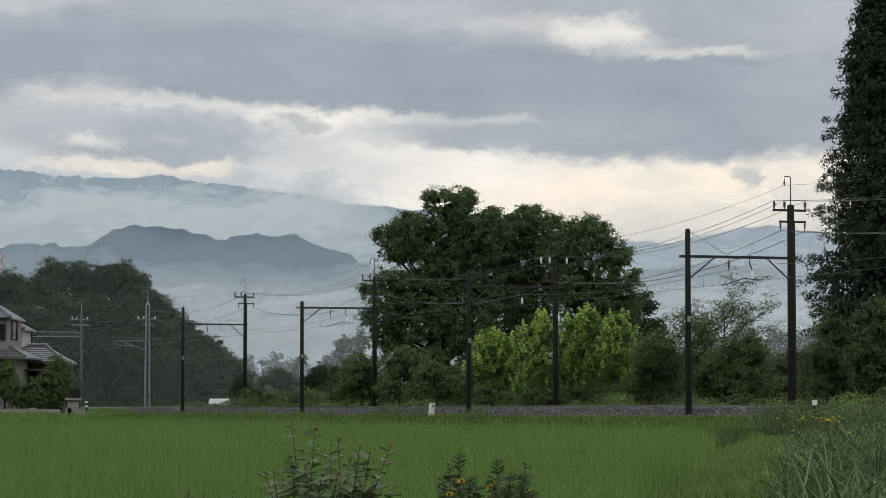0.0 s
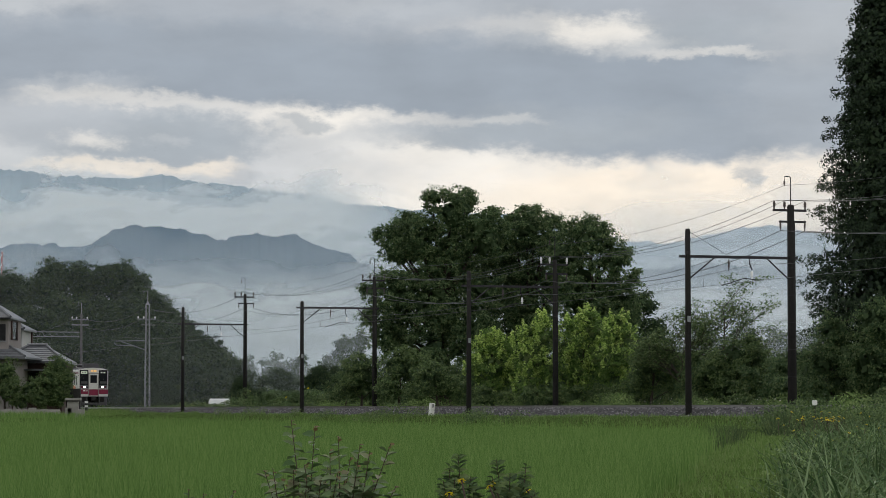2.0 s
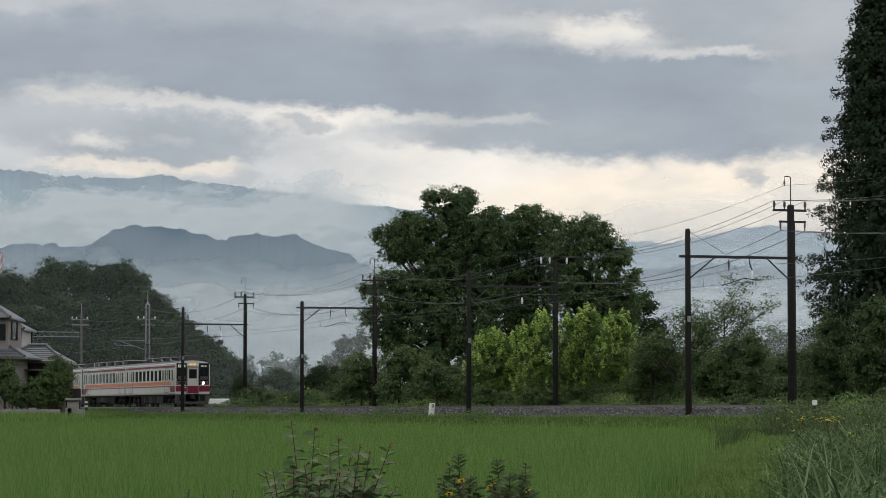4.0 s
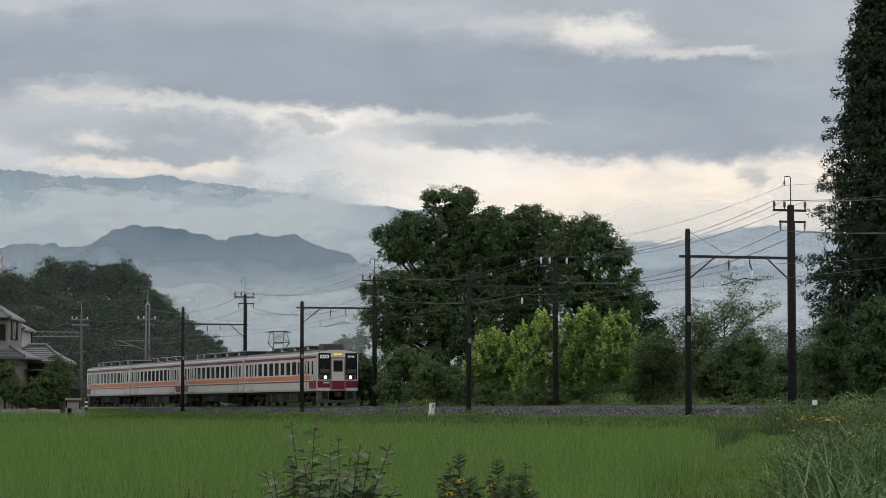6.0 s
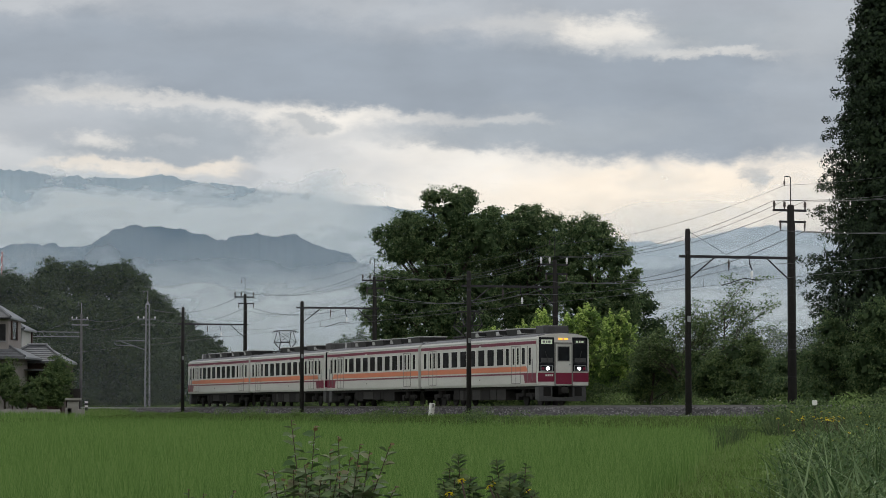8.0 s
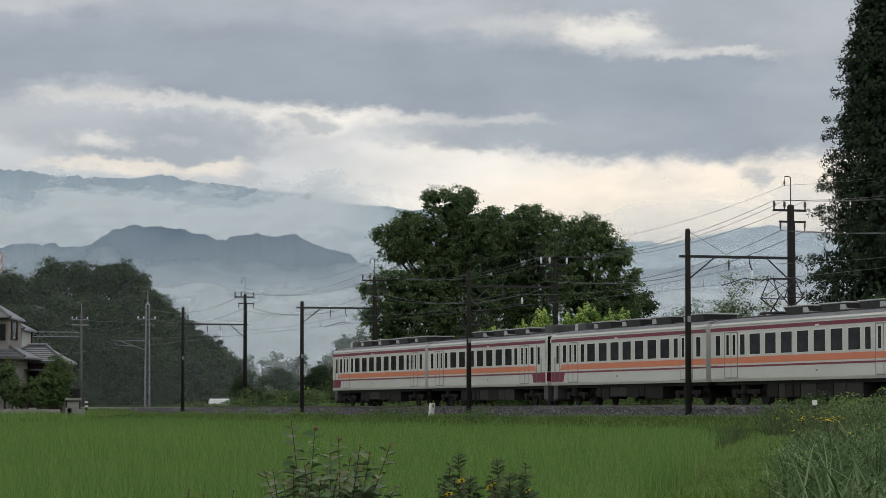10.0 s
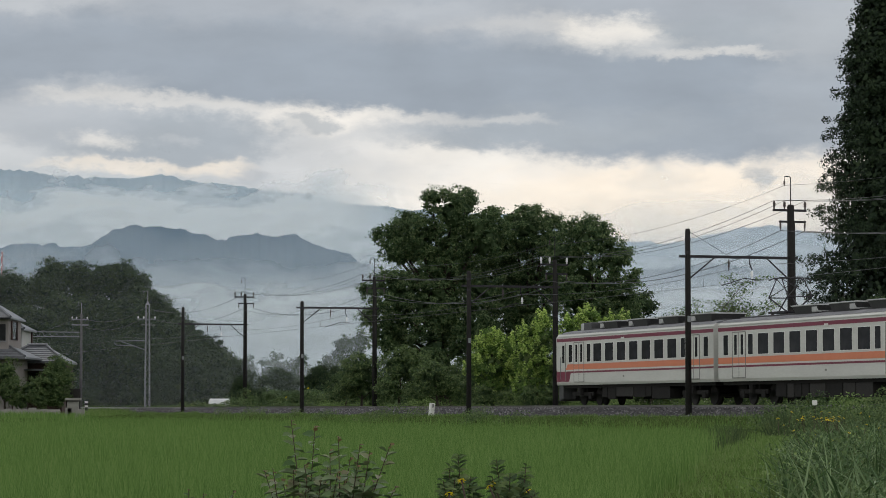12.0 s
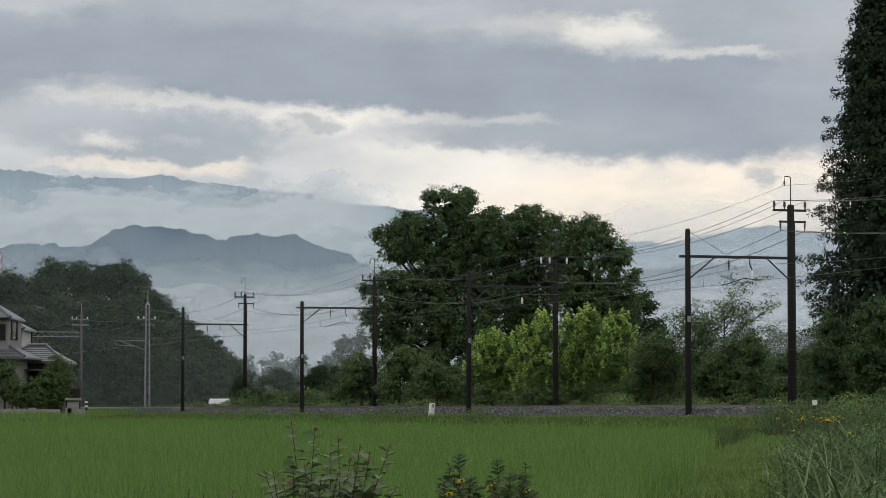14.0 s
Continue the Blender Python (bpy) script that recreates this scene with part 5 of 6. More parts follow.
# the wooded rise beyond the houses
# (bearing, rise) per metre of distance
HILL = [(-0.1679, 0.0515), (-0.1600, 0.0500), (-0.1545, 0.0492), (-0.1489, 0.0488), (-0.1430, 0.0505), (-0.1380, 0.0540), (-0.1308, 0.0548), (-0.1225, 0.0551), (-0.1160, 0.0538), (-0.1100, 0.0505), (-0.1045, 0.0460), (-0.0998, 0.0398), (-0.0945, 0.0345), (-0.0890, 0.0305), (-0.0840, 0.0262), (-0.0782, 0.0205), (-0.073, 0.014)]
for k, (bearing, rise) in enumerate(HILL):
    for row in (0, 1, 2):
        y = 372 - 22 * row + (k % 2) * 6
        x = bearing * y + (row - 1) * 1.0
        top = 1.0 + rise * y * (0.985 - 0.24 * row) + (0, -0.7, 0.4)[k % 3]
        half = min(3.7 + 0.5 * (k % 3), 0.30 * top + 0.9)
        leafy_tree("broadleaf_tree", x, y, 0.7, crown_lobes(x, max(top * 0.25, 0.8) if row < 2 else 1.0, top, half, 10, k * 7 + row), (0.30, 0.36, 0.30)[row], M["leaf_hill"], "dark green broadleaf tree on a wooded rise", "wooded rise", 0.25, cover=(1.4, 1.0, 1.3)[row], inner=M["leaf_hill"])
# misty trees further off
for k, (x, y, top, half) in enumerate([(-14.9, 420, 12.2, 2.9), (-12.8, 430, 13.0, 2.6), (-20.0, 330, 6.1, 2.2), (-20.7, 320, 5.1, 1.4), (-18.2, 325, 5.3, 1.4), (-23.6, 460, 10.2, 2.2), (-13.2, 300, 6.0, 2.4), (-11.0, 290, 5.5, 2.0), (-20.7, 300, 3.2, 2.0), (-25.5, 340, 7.0, 2.4), (-23.0, 310, 4.7, 2.0)]):
    leafy_tree("broadleaf_tree", x, y, 0.7, crown_lobes(x, 1.6, top, half, 6, k + 90), 0.20, M["leaf_hill"], "rounded tree standing off in morning mist", "far trees", 0.15)


def far_wood(name, y, x0, x1, z0, z1, seed, label, n):
    """A belt of far woodland: many uneven crowns of leaf clumps in one body."""
    rnd = random.Random(seed)
    vs, fs, off = [], [], 0
    for k in range(n):
        x = x0 + (x1 - x0) * (k + rnd.random()) / n
        h = rnd.uniform(z0, z1)
        for j in range(5):
            r = h * 0.22 * (1.15 - j * 0.18)
            v, f = sprays((x + rnd.uniform(-1, 1), y + rnd.uniform(-6, 6), h * (0.2 + 0.19 * j)), r, h * 0.045, 1.0, 24)
            vs.append(v), fs.append(f + off)
            off += len(v)
    return solo(name, raw_mesh(name, np.concatenate(vs), np.concatenate(fs), M["leaf_hill"]), None, label, "woods", kind="stuff")


far_wood("far_woods", 820, -68.34, -14.21, 11, 17, 2, "misty belt of woodland across the fields", 40)
far_wood("far_woods", 760, 52.68, 109.11, 15, 23, 3, "misty belt of conifers beyond the line", 50)


# unseen woods added left of the view to darken the train's window reflections
far_wood("unseen_woods", 290, -150, -58, 9, 15, 6, "unseen dark woodland added beyond the houses for darker reflections", 24)


def understory(s0, s1, o0, o1, height, n, seed, label):
    """Tangled undergrowth along the line: many small mounds of leaves on the ground."""
    rnd = random.Random(seed)
    vs, fs, off = [], [], 0
    for k in range(n):
        c = on_line(rnd.uniform(s0, s1), rnd.uniform(o0, o1), 0)
        r = rnd.uniform(0.5, 0.9) * height * 0.5
        for z in (r * 0.6, height * rnd.uniform(0.5, 0.8)):
            o = unit(RNG.normal(0, 1, (36, 3)))
            inside = leaves(np.array((c.x, c.y, 0.75 + z)) + o * r * 0.45, o + (0, 0, 0.3), r * 0.55, r * 0.4)
            for v, f in (inside, sprays((c.x, c.y, 0.75 + z), r, 0.17, 1.2)):
                vs.append(v), fs.append(f + off)
                off += len(v)
    return solo("undergrowth", raw_mesh("undergrowth", np.concatenate(vs), np.concatenate(fs), M["leaf_dark"]), None, label, "undergrowth", kind="stuff")


understory(20, 72, 11, 22, 3.2, 110, 1, "dark tangled undergrowth below the grove")
understory(72, 135, 9, 20, 2.6, 100, 2, "dark tangled undergrowth beyond the line")
understory(-70, 20, 16, 34, 2.0, 110, 3, "green undergrowth beyond the track and gardens")

# ---------------------------------------------------------------- houses


def hip_roof(cx, cy, w, d, z, h, ridge, over=0.0):
    """A hipped roof with thick eaves: eave rectangle w x d, ridge length along x."""
    bm = bmesh.new()
    e = [bm.verts.new((cx + sx * w / 2, cy + sy * d / 2, z)) for sx, sy in ((-1, -1), (1, -1), (1, 1), (-1, 1))]
    l = [bm.verts.new((v.co.x, v.co.y, z - 0.14)) for v in e]
    r = [bm.verts.new((cx - ridge / 2, cy, z + h)), bm.verts.new((cx + ridge / 2, cy, z + h))]
    bm.faces.new((e[0], e[1], r[1], r[0])), bm.faces.new((e[1], e[2], r[1]))
    bm.faces.new((e[2], e[3], r[0], r[1])), bm.faces.new((e[3], e[0], r[0]))
    for i in range(4):
        bm.faces.new((l[i], l[(i + 1) % 4], e[(i + 1) % 4], e[i]))
    bm.faces.new(l[::-1])
    bmesh.ops.recalc_face_normals(bm, faces=bm.faces)
    return bm


def tile_rows(parent, cx, cy, w, d, z, h, ridge, n=11):
    """Courses of tiles on the slope that faces the field, and hip and ridge caps."""
    for k in range(n):
        f = k / n
        half = (w / 2) * (1 - f) + (ridge / 2) * f
        y, zz = cy - d / 2 * (1 - f), z + h * f
        part("tile_course", tube([(cx - half, y, zz + 0.02), (cx + half, y, zz + 0.012)], 0.02, 6), M["roof_tile"], parent)
    for sx in (-1, 1):
        part("hip_cap", tube([(cx + sx * w / 2, cy - d / 2, z + 0.04), (cx + sx * ridge / 2, cy, z + h + 0.05)], 0.10, 8), M["roof_tile"], parent)
    part("ridge_cap", tube([(cx - ridge / 2 - 0.1, cy, z + h + 0.06), (cx + ridge / 2 + 0.1, cy, z + h + 0.06)], 0.14, 8), M["roof_tile"], parent)


def house_window(parent, x, y, z0, z1, w):
    win = part("window", box(x - w / 2 - 0.05, x + w / 2 + 0.05, y - 0.07, y - 0.02, z0 - 0.05, z1 + 0.05, 0.01), M["dark_steel"], parent)
    part("pane", box(x - w / 2, x + w / 2, y - 0.085, y - 0.07, z0, z1), M["glass"], win)
    part("sill", box(x - w / 2 - 0.1, x + w / 2 + 0.1, y - 0.13, y - 0.02, z0 - 0.11, z0 - 0.05), M["steel"], win)


HY = 203.0
house = thing("house", "two-storey plastered house with grey tiled hipped roofs", "house", group="houses")
HX1 = -31.15
part("upper_wall", box(HX1 - 8.5, HX1 - 1.05, HY, HY + 6, 5.12, 7.84), M["wall_plaster"], house)
up = part("upper_roof", hip_roof(HX1 - 5.1, HY + 3, 8.6, 7.4, 7.88, 1.7, 3.6), M["roof_tile"], house)
tile_rows(up, HX1 - 5.1, HY + 3, 8.6, 7.4, 7.88, 1.7, 3.6)
part("lower_wall", box(HX1 - 8.5, HX1 - 0.55, HY - 1.2, HY + 6.2, 0.4, 4.87), M["wall_plaster"], house)
low = part("lower_roof", hip_roof(HX1 - 4.75, HY + 2.6, 10.5, 9.4, 4.93, 1.4, 5.0), M["roof_tile"], house)
tile_rows(low, HX1 - 4.75, HY + 2.6, 10.5, 9.4, 4.93, 1.4, 5.0)
side = part("window", box(HX1 - 1.07, HX1 - 1.0, HY + 1.4, HY + 3.6, 6.26, 7.65, 0.01), M["dark_steel"], house)
part("pane", box(HX1 - 1.0, HX1 - 0.985, HY + 1.5, HY + 3.5, 6.34, 7.57), M["glass"], side)
for dy in (1.2, 3.7):
    part("shutter", box(HX1 - 1.05, HX1 - 0.93, HY + dy - 0.12, HY + dy + 0.12, 6.26, 7.65), M["wood_dark"], side)
house_window(house, -32.70, HY, 6.20, 7.34, 0.5)
for wx in (-32.00, -32.50):
    house_window(house, wx, HY - 1.2, 3.03, 4.11, 0.3)
part("gutter", tube([(HX1 - 8.4, HY - 2.2, 4.78), (HX1 - 0.05, HY - 2.2, 4.74)], 0.06, 8), M["dark_steel"], house)
part("downpipe", tube([(HX1 - 0.5, HY - 1.3, 4.74), (HX1 - 0.5, HY - 1.3, 0.5)], 0.045, 8), M["wood_dark"], house)
part("gutter", tube([(HX1 - 8.2, HY - 0.75, 7.80), (HX1 - 0.8, HY - 0.75, 7.80)], 0.05, 8), M["dark_steel"], house)

house2 = thing("house", "white-walled house wing with a small tiled roof", "house", group="houses")
part("wall", box(-36.2, -32.9, 214, 219, 0.4, 7.36), M["wall_white"], house2)
r2 = part("roof", hip_roof(-34.3, 216.5, 3.4, 6.6, 7.36, 0.7, 1.2), M["roof_tile"], house2)
tile_rows(r2, -34.3, 216.5, 3.4, 6.6, 7.36, 0.7, 1.2, 6)
part("corner_post", box(-32.9, -32.78, 218.7, 219.0, 0.4, 7.36), M["wood_dark"], house2)

barn = thing("house", "dark timber outbuilding with a pale tiled hip roof", "house", group="houses")
part("wall", box(-33.0, -29.15, 210, 216, 0.4, 4.74), M["wood_dark"], barn)
r3 = part("roof", hip_roof(-31.5, 212.8, 5.2, 7.4, 4.74, 1.25, 1.4), M["roof_tile"], barn)
tile_rows(r3, -31.5, 212.8, 5.2, 7.4, 4.74, 1.25, 1.4, 8)
part("lean_to_roof", box(-32.6, -29.0, 207.6, 210, 4.00, 4.13), M["roof_tile"], barn)
house_window(barn, -31.36, 210, 3.18, 3.87, 0.7)
for wx in (-30.78, -30.26, -29.75, -29.23):
    part("batten", box(wx - 0.04, wx + 0.04, 209.93, 210.0, 0.5, 4.65), M["wood_dark"], barn)
part("white_panel", box(-31.64, -30.95, 209.88, 209.93, 2.75, 3.14), M["wall_white"], barn)

wall_ob = thing("garden_wall", "stained concrete block garden wall with piers", "wall", group="garden")
for k in range(8):
    x = -31.70 + k * 0.86
    part("pier", box(x - 0.3, x + 0.22, 194.7, 195.1, 0.1, 1.19 - 0.1 * (k % 3), 0.03), M["block"], wall_ob)
part("panel", box(-33.25, -27.20, 194.85, 195.0, 0.1, 1.07), M["block"], wall_ob)
part("pier", box(-26.67, -25.90, 194.7, 195.3, 0.1, 1.63, 0.03), M["block"], wall_ob)
part("coping", box(-26.79, -25.74, 194.5, 195.4, 1.71, 1.88, 0.02), M["block"], wall_ob)
shed = solo("metal_fence", box(-27.48, -26.44, 200, 200.3, 0.4, 2.59, 0.02), M["under_grey"], "grey sheet-metal fence behind a garden wall", "fence", group="garden")
for x, y, lobes in [
    (-31.77, 199, [(-31.85, 3.73, 1.07), (-31.36, 2.50, 1.07), (-32.51, 2.50, 1.07)]),
    (-29.72, 199, [(-29.93, 2.50, 0.90), (-29.23, 1.88, 0.74), (-30.62, 1.68, 0.74)]),
    (-28.01, 200, [(-28.01, 4.15, 0.99), (-28.55, 3.12, 1.07), (-27.48, 3.25, 0.74), (-28.01, 2.09, 0.99), (-28.96, 1.89, 0.83)]),
]:
    leafy_tree("garden_shrub", x, y, 0.5, lobes, 0.13, M["leaf_mid"], "leafy garden shrub behind a concrete wall", "garden", 0.08, category="shrub")

# ---------------------------------------------------------------- small things by the line
post = thing("kilometre_post", "white concrete post lettered with a black 8", "post", LINE @ pose(67.8, -3.35, 0) @ pose(0, 0, 0, -7, 0, 14))
part("block", box(-0.10, 0.10, -0.14, 0.14, 0.5, 1.43, 0.03), M["plate_white"], post)


def lettered(parent, text, size, m):
    cu = bpy.data.curves.new("lettering", "FONT")
    cu.body, cu.size, cu.extrude, cu.align_x, cu.align_y = text, size, 0.003, "CENTER", "CENTER"
    cu.materials.append(M["black"])
    ob = new("lettering", cu)
    ob.parent, ob.matrix_basis = parent, m
    return ob


lettered(post, "8", 0.27, pose(0.103, 0, 1.27, 90, 0, 90))
marker = thing("marker_post", "short black and white striped marker post", "post", pose(-31.84, 245, 0.9))
part("post_body", box(-0.12, 0.12, -0.12, 0.12, 0, 0.95, 0.02), M["black"], marker)
for z in (0.35, 0.72):
    part("white_band", box(-0.14, 0.14, -0.14, 0.14, z, z + 0.17, 0.02), M["plate_white"], marker)
meter = thing("junction_box", "small white metal box on a thin stake", "box", pose(11.93, 88, 0.3))
part("case", box(-0.09, 0.07, -0.06, 0.06, 1.22 - 0.3, 1.38 - 0.3, 0.015), M["plate_white"], meter)
part("stake", tube([(0, 0, -0.2), (0, 0, 1.19 - 0.3)], 0.018, 6), M["pole"], meter)
cover = thing("covered_stack", "low stack under a white tarpaulin beyond the track", "tarpaulin", pose(-19.23, 236, 1.2))
bm = bmesh.new()
bmesh.ops.create_grid(bm, x_segments=24, y_segments=10, size=1.0)
for v in bm.verts:
    u, w = v.co.x, v.co.y
    v.co = (u * 0.95, w * 0.6, 0.78 - 0.72 * max(0, (abs(w) - 0.7) / 0.3) ** 1.5 - 0.70 * max(0, (abs(u) - 0.88) / 0.12) ** 1.5 + 0.04 * noise.noise(Vector((u * 4, w * 4, 1))))
part("tarpaulin", bm, M["sheet"], cover, smooth=True)
part("stack", box(-0.84, 0.84, -0.42, 0.42, -0.5, 0.68, 0.03), M["block"], cover)

mast = thing("radio_mast", "far red and white lattice radio mast", "mast", pose(-242.27, 1500, 0))
MT = 87.16
for dx, dy in ((-1, -1), (1, -1), (0, 1)):
    part("leg", tube([(dx * 3.0, dy * 3.0, 0), (dx * 0.9, dy * 0.9, MT)], 0.22, 5), M["mast_red"], mast)
for k in range(16):
    f0, f1 = k / 16, (k + 1) / 16
    w0, w1 = 3.0 - 2.1 * f0, 3.0 - 2.1 * f1
    part("brace", tube([(-w0, -w0, MT * f0), (w1, -w1, MT * f1)], 0.16, 4), M["mast_red" if k % 4 < 2 else "plate_white"], mast)
# ---------------------------------------------------------------- field, verges and weeds


def scatter(n, y0, y1, spread=0.172):
    """Random ground places between two distances, even over the ground."""
    y = np.sqrt(RNG.uniform(0, 1, n) * (y1 * y1 - y0 * y0) + y0 * y0)
    x = RNG.uniform(-1, 1, n) * (y * spread + 0.6)
    return x, y


def line_q(x, y):
    return (x - P0.x) * N.x + (y - P0.y) * N.y


def paddy_edge(y):
    return 0.117 * y - 1.2 + 0.18 * np.sin(y * 0.55) + 0.1 * np.sin(y * 1.7)


def build_rice():
    vs, fs, off = [], [], 0
    for y0, y1, dens, wd, hh in ((11, 40, 200, 0.0085, 0.56), (40, 90, 60, 0.015, 0.56), (90, 215, 18, 0.032, 0.52)):
        area = 0.172 * (y1 * y1 - y0 * y0)
        x, y = scatter(int(area * dens), y0, y1)
        # planted in hills, a hand apart
        x = np.round(x / 0.22) * 0.22 + RNG.normal(0, 0.045, len(x))
        keep = (line_q(x, y) < -4.75) & (x < paddy_edge(y)) & ~((y > 193.5) & (x < -24))
        x, y = x[keep], y[keep]
        lush = np.array([noise.noise(Vector((a * 0.25, b * 0.12, 0))) for a, b in zip(x, y)])
        h = hh * (1 + 0.10 * lush + 0.12 * np.clip(1 - (paddy_edge(y) - x) / 0.8, 0, 1)) * RNG.uniform(0.72, 1.12, len(x))
        v, f = blades(x, y, ground_z(x, y) - 0.02, h, wd * RNG.uniform(0.7, 1.3, len(x)), 0.34, 3 if y1 < 50 else 2)
        vs.append(v), fs.append(f + off)
        off += len(v)
    solo("rice_plants", raw_mesh("rice_plants", np.concatenate(vs), np.concatenate(fs), M["rice"]), None, "bright green young rice plants in a paddy field", "rice", kind="stuff")


def verge(name, x, y, h, w, lean, material, label, category="grass", bends=2):
    v, f = blades(x, y, ground_z(x, y) - 0.02, h, w, lean, bends)
    return solo(name, raw_mesh(name, v, f, material), None, label, category, kind="stuff")


def along(n, s0, s1, o0, o1):
    s, o = RNG.uniform(s0, s1, n), RNG.uniform(o0, o1, n)
    return P0.x + D.x * s + N.x * o, P0.y + D.y * s + N.y * o


build_rice()
y = np.sqrt(RNG.uniform(14 ** 2, 116 ** 2, 30000))
x = paddy_edge(y) + RNG.uniform(-0.25, 1, len(y)) * (0.95 + 0.012 * y)
k = line_q(x, y) < -4.5
x, y = x[k], y[k]
verge("mown_path_grass", x, y, RNG.uniform(0.06, 0.2, len(x)), 0.012 + 0.0002 * y, 0.7, M["mown"], "short pale green mown grass on a field path", bends=1)
x, y = along(22000, -75, 125, -5.0, -3.2)
clump = np.array([noise.noise(Vector((a * 0.35, b * 0.35, 4))) for a, b in zip(x, y)])
h = (0.14 + 0.36 * np.clip(clump, 0, 1)) * RNG.uniform(0.5, 1.3, len(x))
verge("bank_grass", x, y, h, 0.03, 0.6, M["bank"], "rough green grass on the low bank of the line", bends=1)
x, y = along(30000, -90, 120, 3.2, 9.5)
clump = np.array([noise.noise(Vector((a * 0.3, b * 0.3, 9))) for a, b in zip(x, y)])
h = (0.45 + 0.5 * np.clip(clump + 0.2, 0, 1)) * RNG.uniform(0.5, 1.3, len(x))
verge("line_side_weeds", x, y, h, 0.05, 0.6, M["bank"], "tall green weeds beyond the track", "weeds", bends=1)
x, y = along(9000, -80, -12, -5.5, -2.9)
verge("grass_mound", x, y, RNG.uniform(0.3, 0.62, len(x)), 0.035, 0.5, M["mown"], "pale green grass mound hiding the track bed")
y = RNG.normal(84, 9.0, 1700)
x = paddy_edge(y) - 0.15 + RNG.normal(0, 0.28, len(y))
verge("corner_grass", x, y, RNG.uniform(0.3, 0.75, len(x)), 0.02, 0.5, M["dark_grass"], "tuft of taller dark grass at the field corner")
# ranker growth on the bank towards the cedars
x, y = along(42000, 96, 146, -12.0, -2.9)
clump = np.array([noise.noise(Vector((a * 0.5, b * 0.5, 2))) for a, b in zip(x, y)])
k = x > paddy_edge(y) + 1.4
x, y, clump = x[k], y[k], clump[k]
verge("rank_weeds", x, y, (np.clip(1.15 - ground_z(x, y), 0.3, 1.2) + 0.4 * clump) * RNG.uniform(0.45, 1.05, len(x)), 0.03, 0.7, M["dark_grass"], "rank green weeds on the bank of the line", "weeds", bends=1)


def weed_patch(name, material, cx, cy, rx, ry, n, leaf, height, label, group):
    """A low leafy weed: many leaves over a mound on the ground."""
    px = cx + RNG.normal(0, 0.5, n) * rx
    py = cy + RNG.normal(0, 0.5, n) * ry
    pz = ground_z(px, py) + RNG.uniform(0.05, 1.0, n) ** 0.7 * height * (1 - 0.5 * np.clip(((px - cx) / rx) ** 2 + ((py - cy) / ry) ** 2, 0, 1))
    p = np.stack([px, py, pz], 1)
    v, f = leaves(p, np.tile([[0, -0.4, 0.8]], (n, 1)), leaf, leaf * 0.65, 0.2, 0.6)
    return solo(name, raw_mesh(name, v, f, material), None, label, "weeds", group=group, kind="stuff")


for j in range(44):
    s_at = 92 + j * 0.95
    p = on_line(s_at, -4.0 - (j * 37 % 11) * 0.45)
    if p.x > 0.117 * p.y + 0.2:
        weed_patch("leafy_weed", M[("dark_weed", "leaf_mid", "weed_leaf", "dark_weed")[j % 4]], p.x, p.y, 1.2, 1.2, 800, 0.11, 0.95 + 0.6 * ((j * 13) % 5) / 5, "sprawling leafy weed on the bank of the line", "bank weeds")
for j in range(14):
    y_at = 24 + j * 5.0
    x_at = 0.117 * y_at + 0.8 + 0.025 * y_at + ((j * 29) % 7) * 0.25
    weed_patch("leafy_weed", M["leaf_mid" if j % 2 else "dark_weed"], x_at, y_at, 0.9 + 0.01 * y_at, 1.2, 500, 0.035 + 0.0006 * y_at, 0.35 + 0.3 * ((j * 17) % 5) / 5, "sprawling leafy weed beside the field path", "bank weeds")


def path_side(y):
    return 0.117 * y - 0.35 + 0.012 * y + 0.15 * np.sin(y * 0.9)


for nm, mt, n, lo, hi, w0, w1, lean, label in (
    ("long_leaved_weeds", "reed", 10500, 0.45, 1.05, 0.016, 0.042, 1.15, "arching grey-green strap leaves beside the path"),
    ("dark_weeds", "dark_grass", 12000, 0.25, 0.75, 0.008, 0.020, 0.8, "dark green rank grass beside the path"),
    ("dry_stalks", "dry", 700, 0.3, 0.8, 0.006, 0.012, 0.5, "dry brown stalks among green weeds"),
):
    x, y = scatter(n * 4, 13, 62, 0.2)
    tuft = np.array([noise.noise(Vector((a * 1.1, c * 0.6, len(nm)))) for a, c in zip(x, y)])
    k = (x > path_side(y) + RNG.uniform(0, 0.5, len(x))) & (tuft > -0.05)
    x, y, tuft = x[k], y[k], tuft[k]
    rise = np.clip((x - path_side(y)) * 0.8 + 0.45, 0.4, 1) * (0.8 + 0.6 * np.clip(tuft, 0, 1))
    v, f = blades(x, y, ground_z(x, y) - 0.02, RNG.uniform(lo, hi, len(x)) * rise, RNG.uniform(w0, w1, len(x)), lean, 4)
    solo(nm, raw_mesh(nm, v, f, M[mt]), None, label, "weeds", kind="stuff")
for j in range(22):
    rnd = random.Random(j + 400)
    y_at = rnd.uniform(17, 60)
    x_at = path_side(y_at) + rnd.uniform(0.3, 0.5 + 0.05 * y_at)
    weed_patch("leafy_weed", M[("dark_weed", "weed_leaf", "dark_weed")[j % 3]], x_at, y_at, 0.35 + 0.006 * y_at, 0.5, 300, 0.035 + 0.0005 * y_at, rnd.uniform(0.35, 0.7), "sprawling leafy weed beside the field path", "bank weeds")


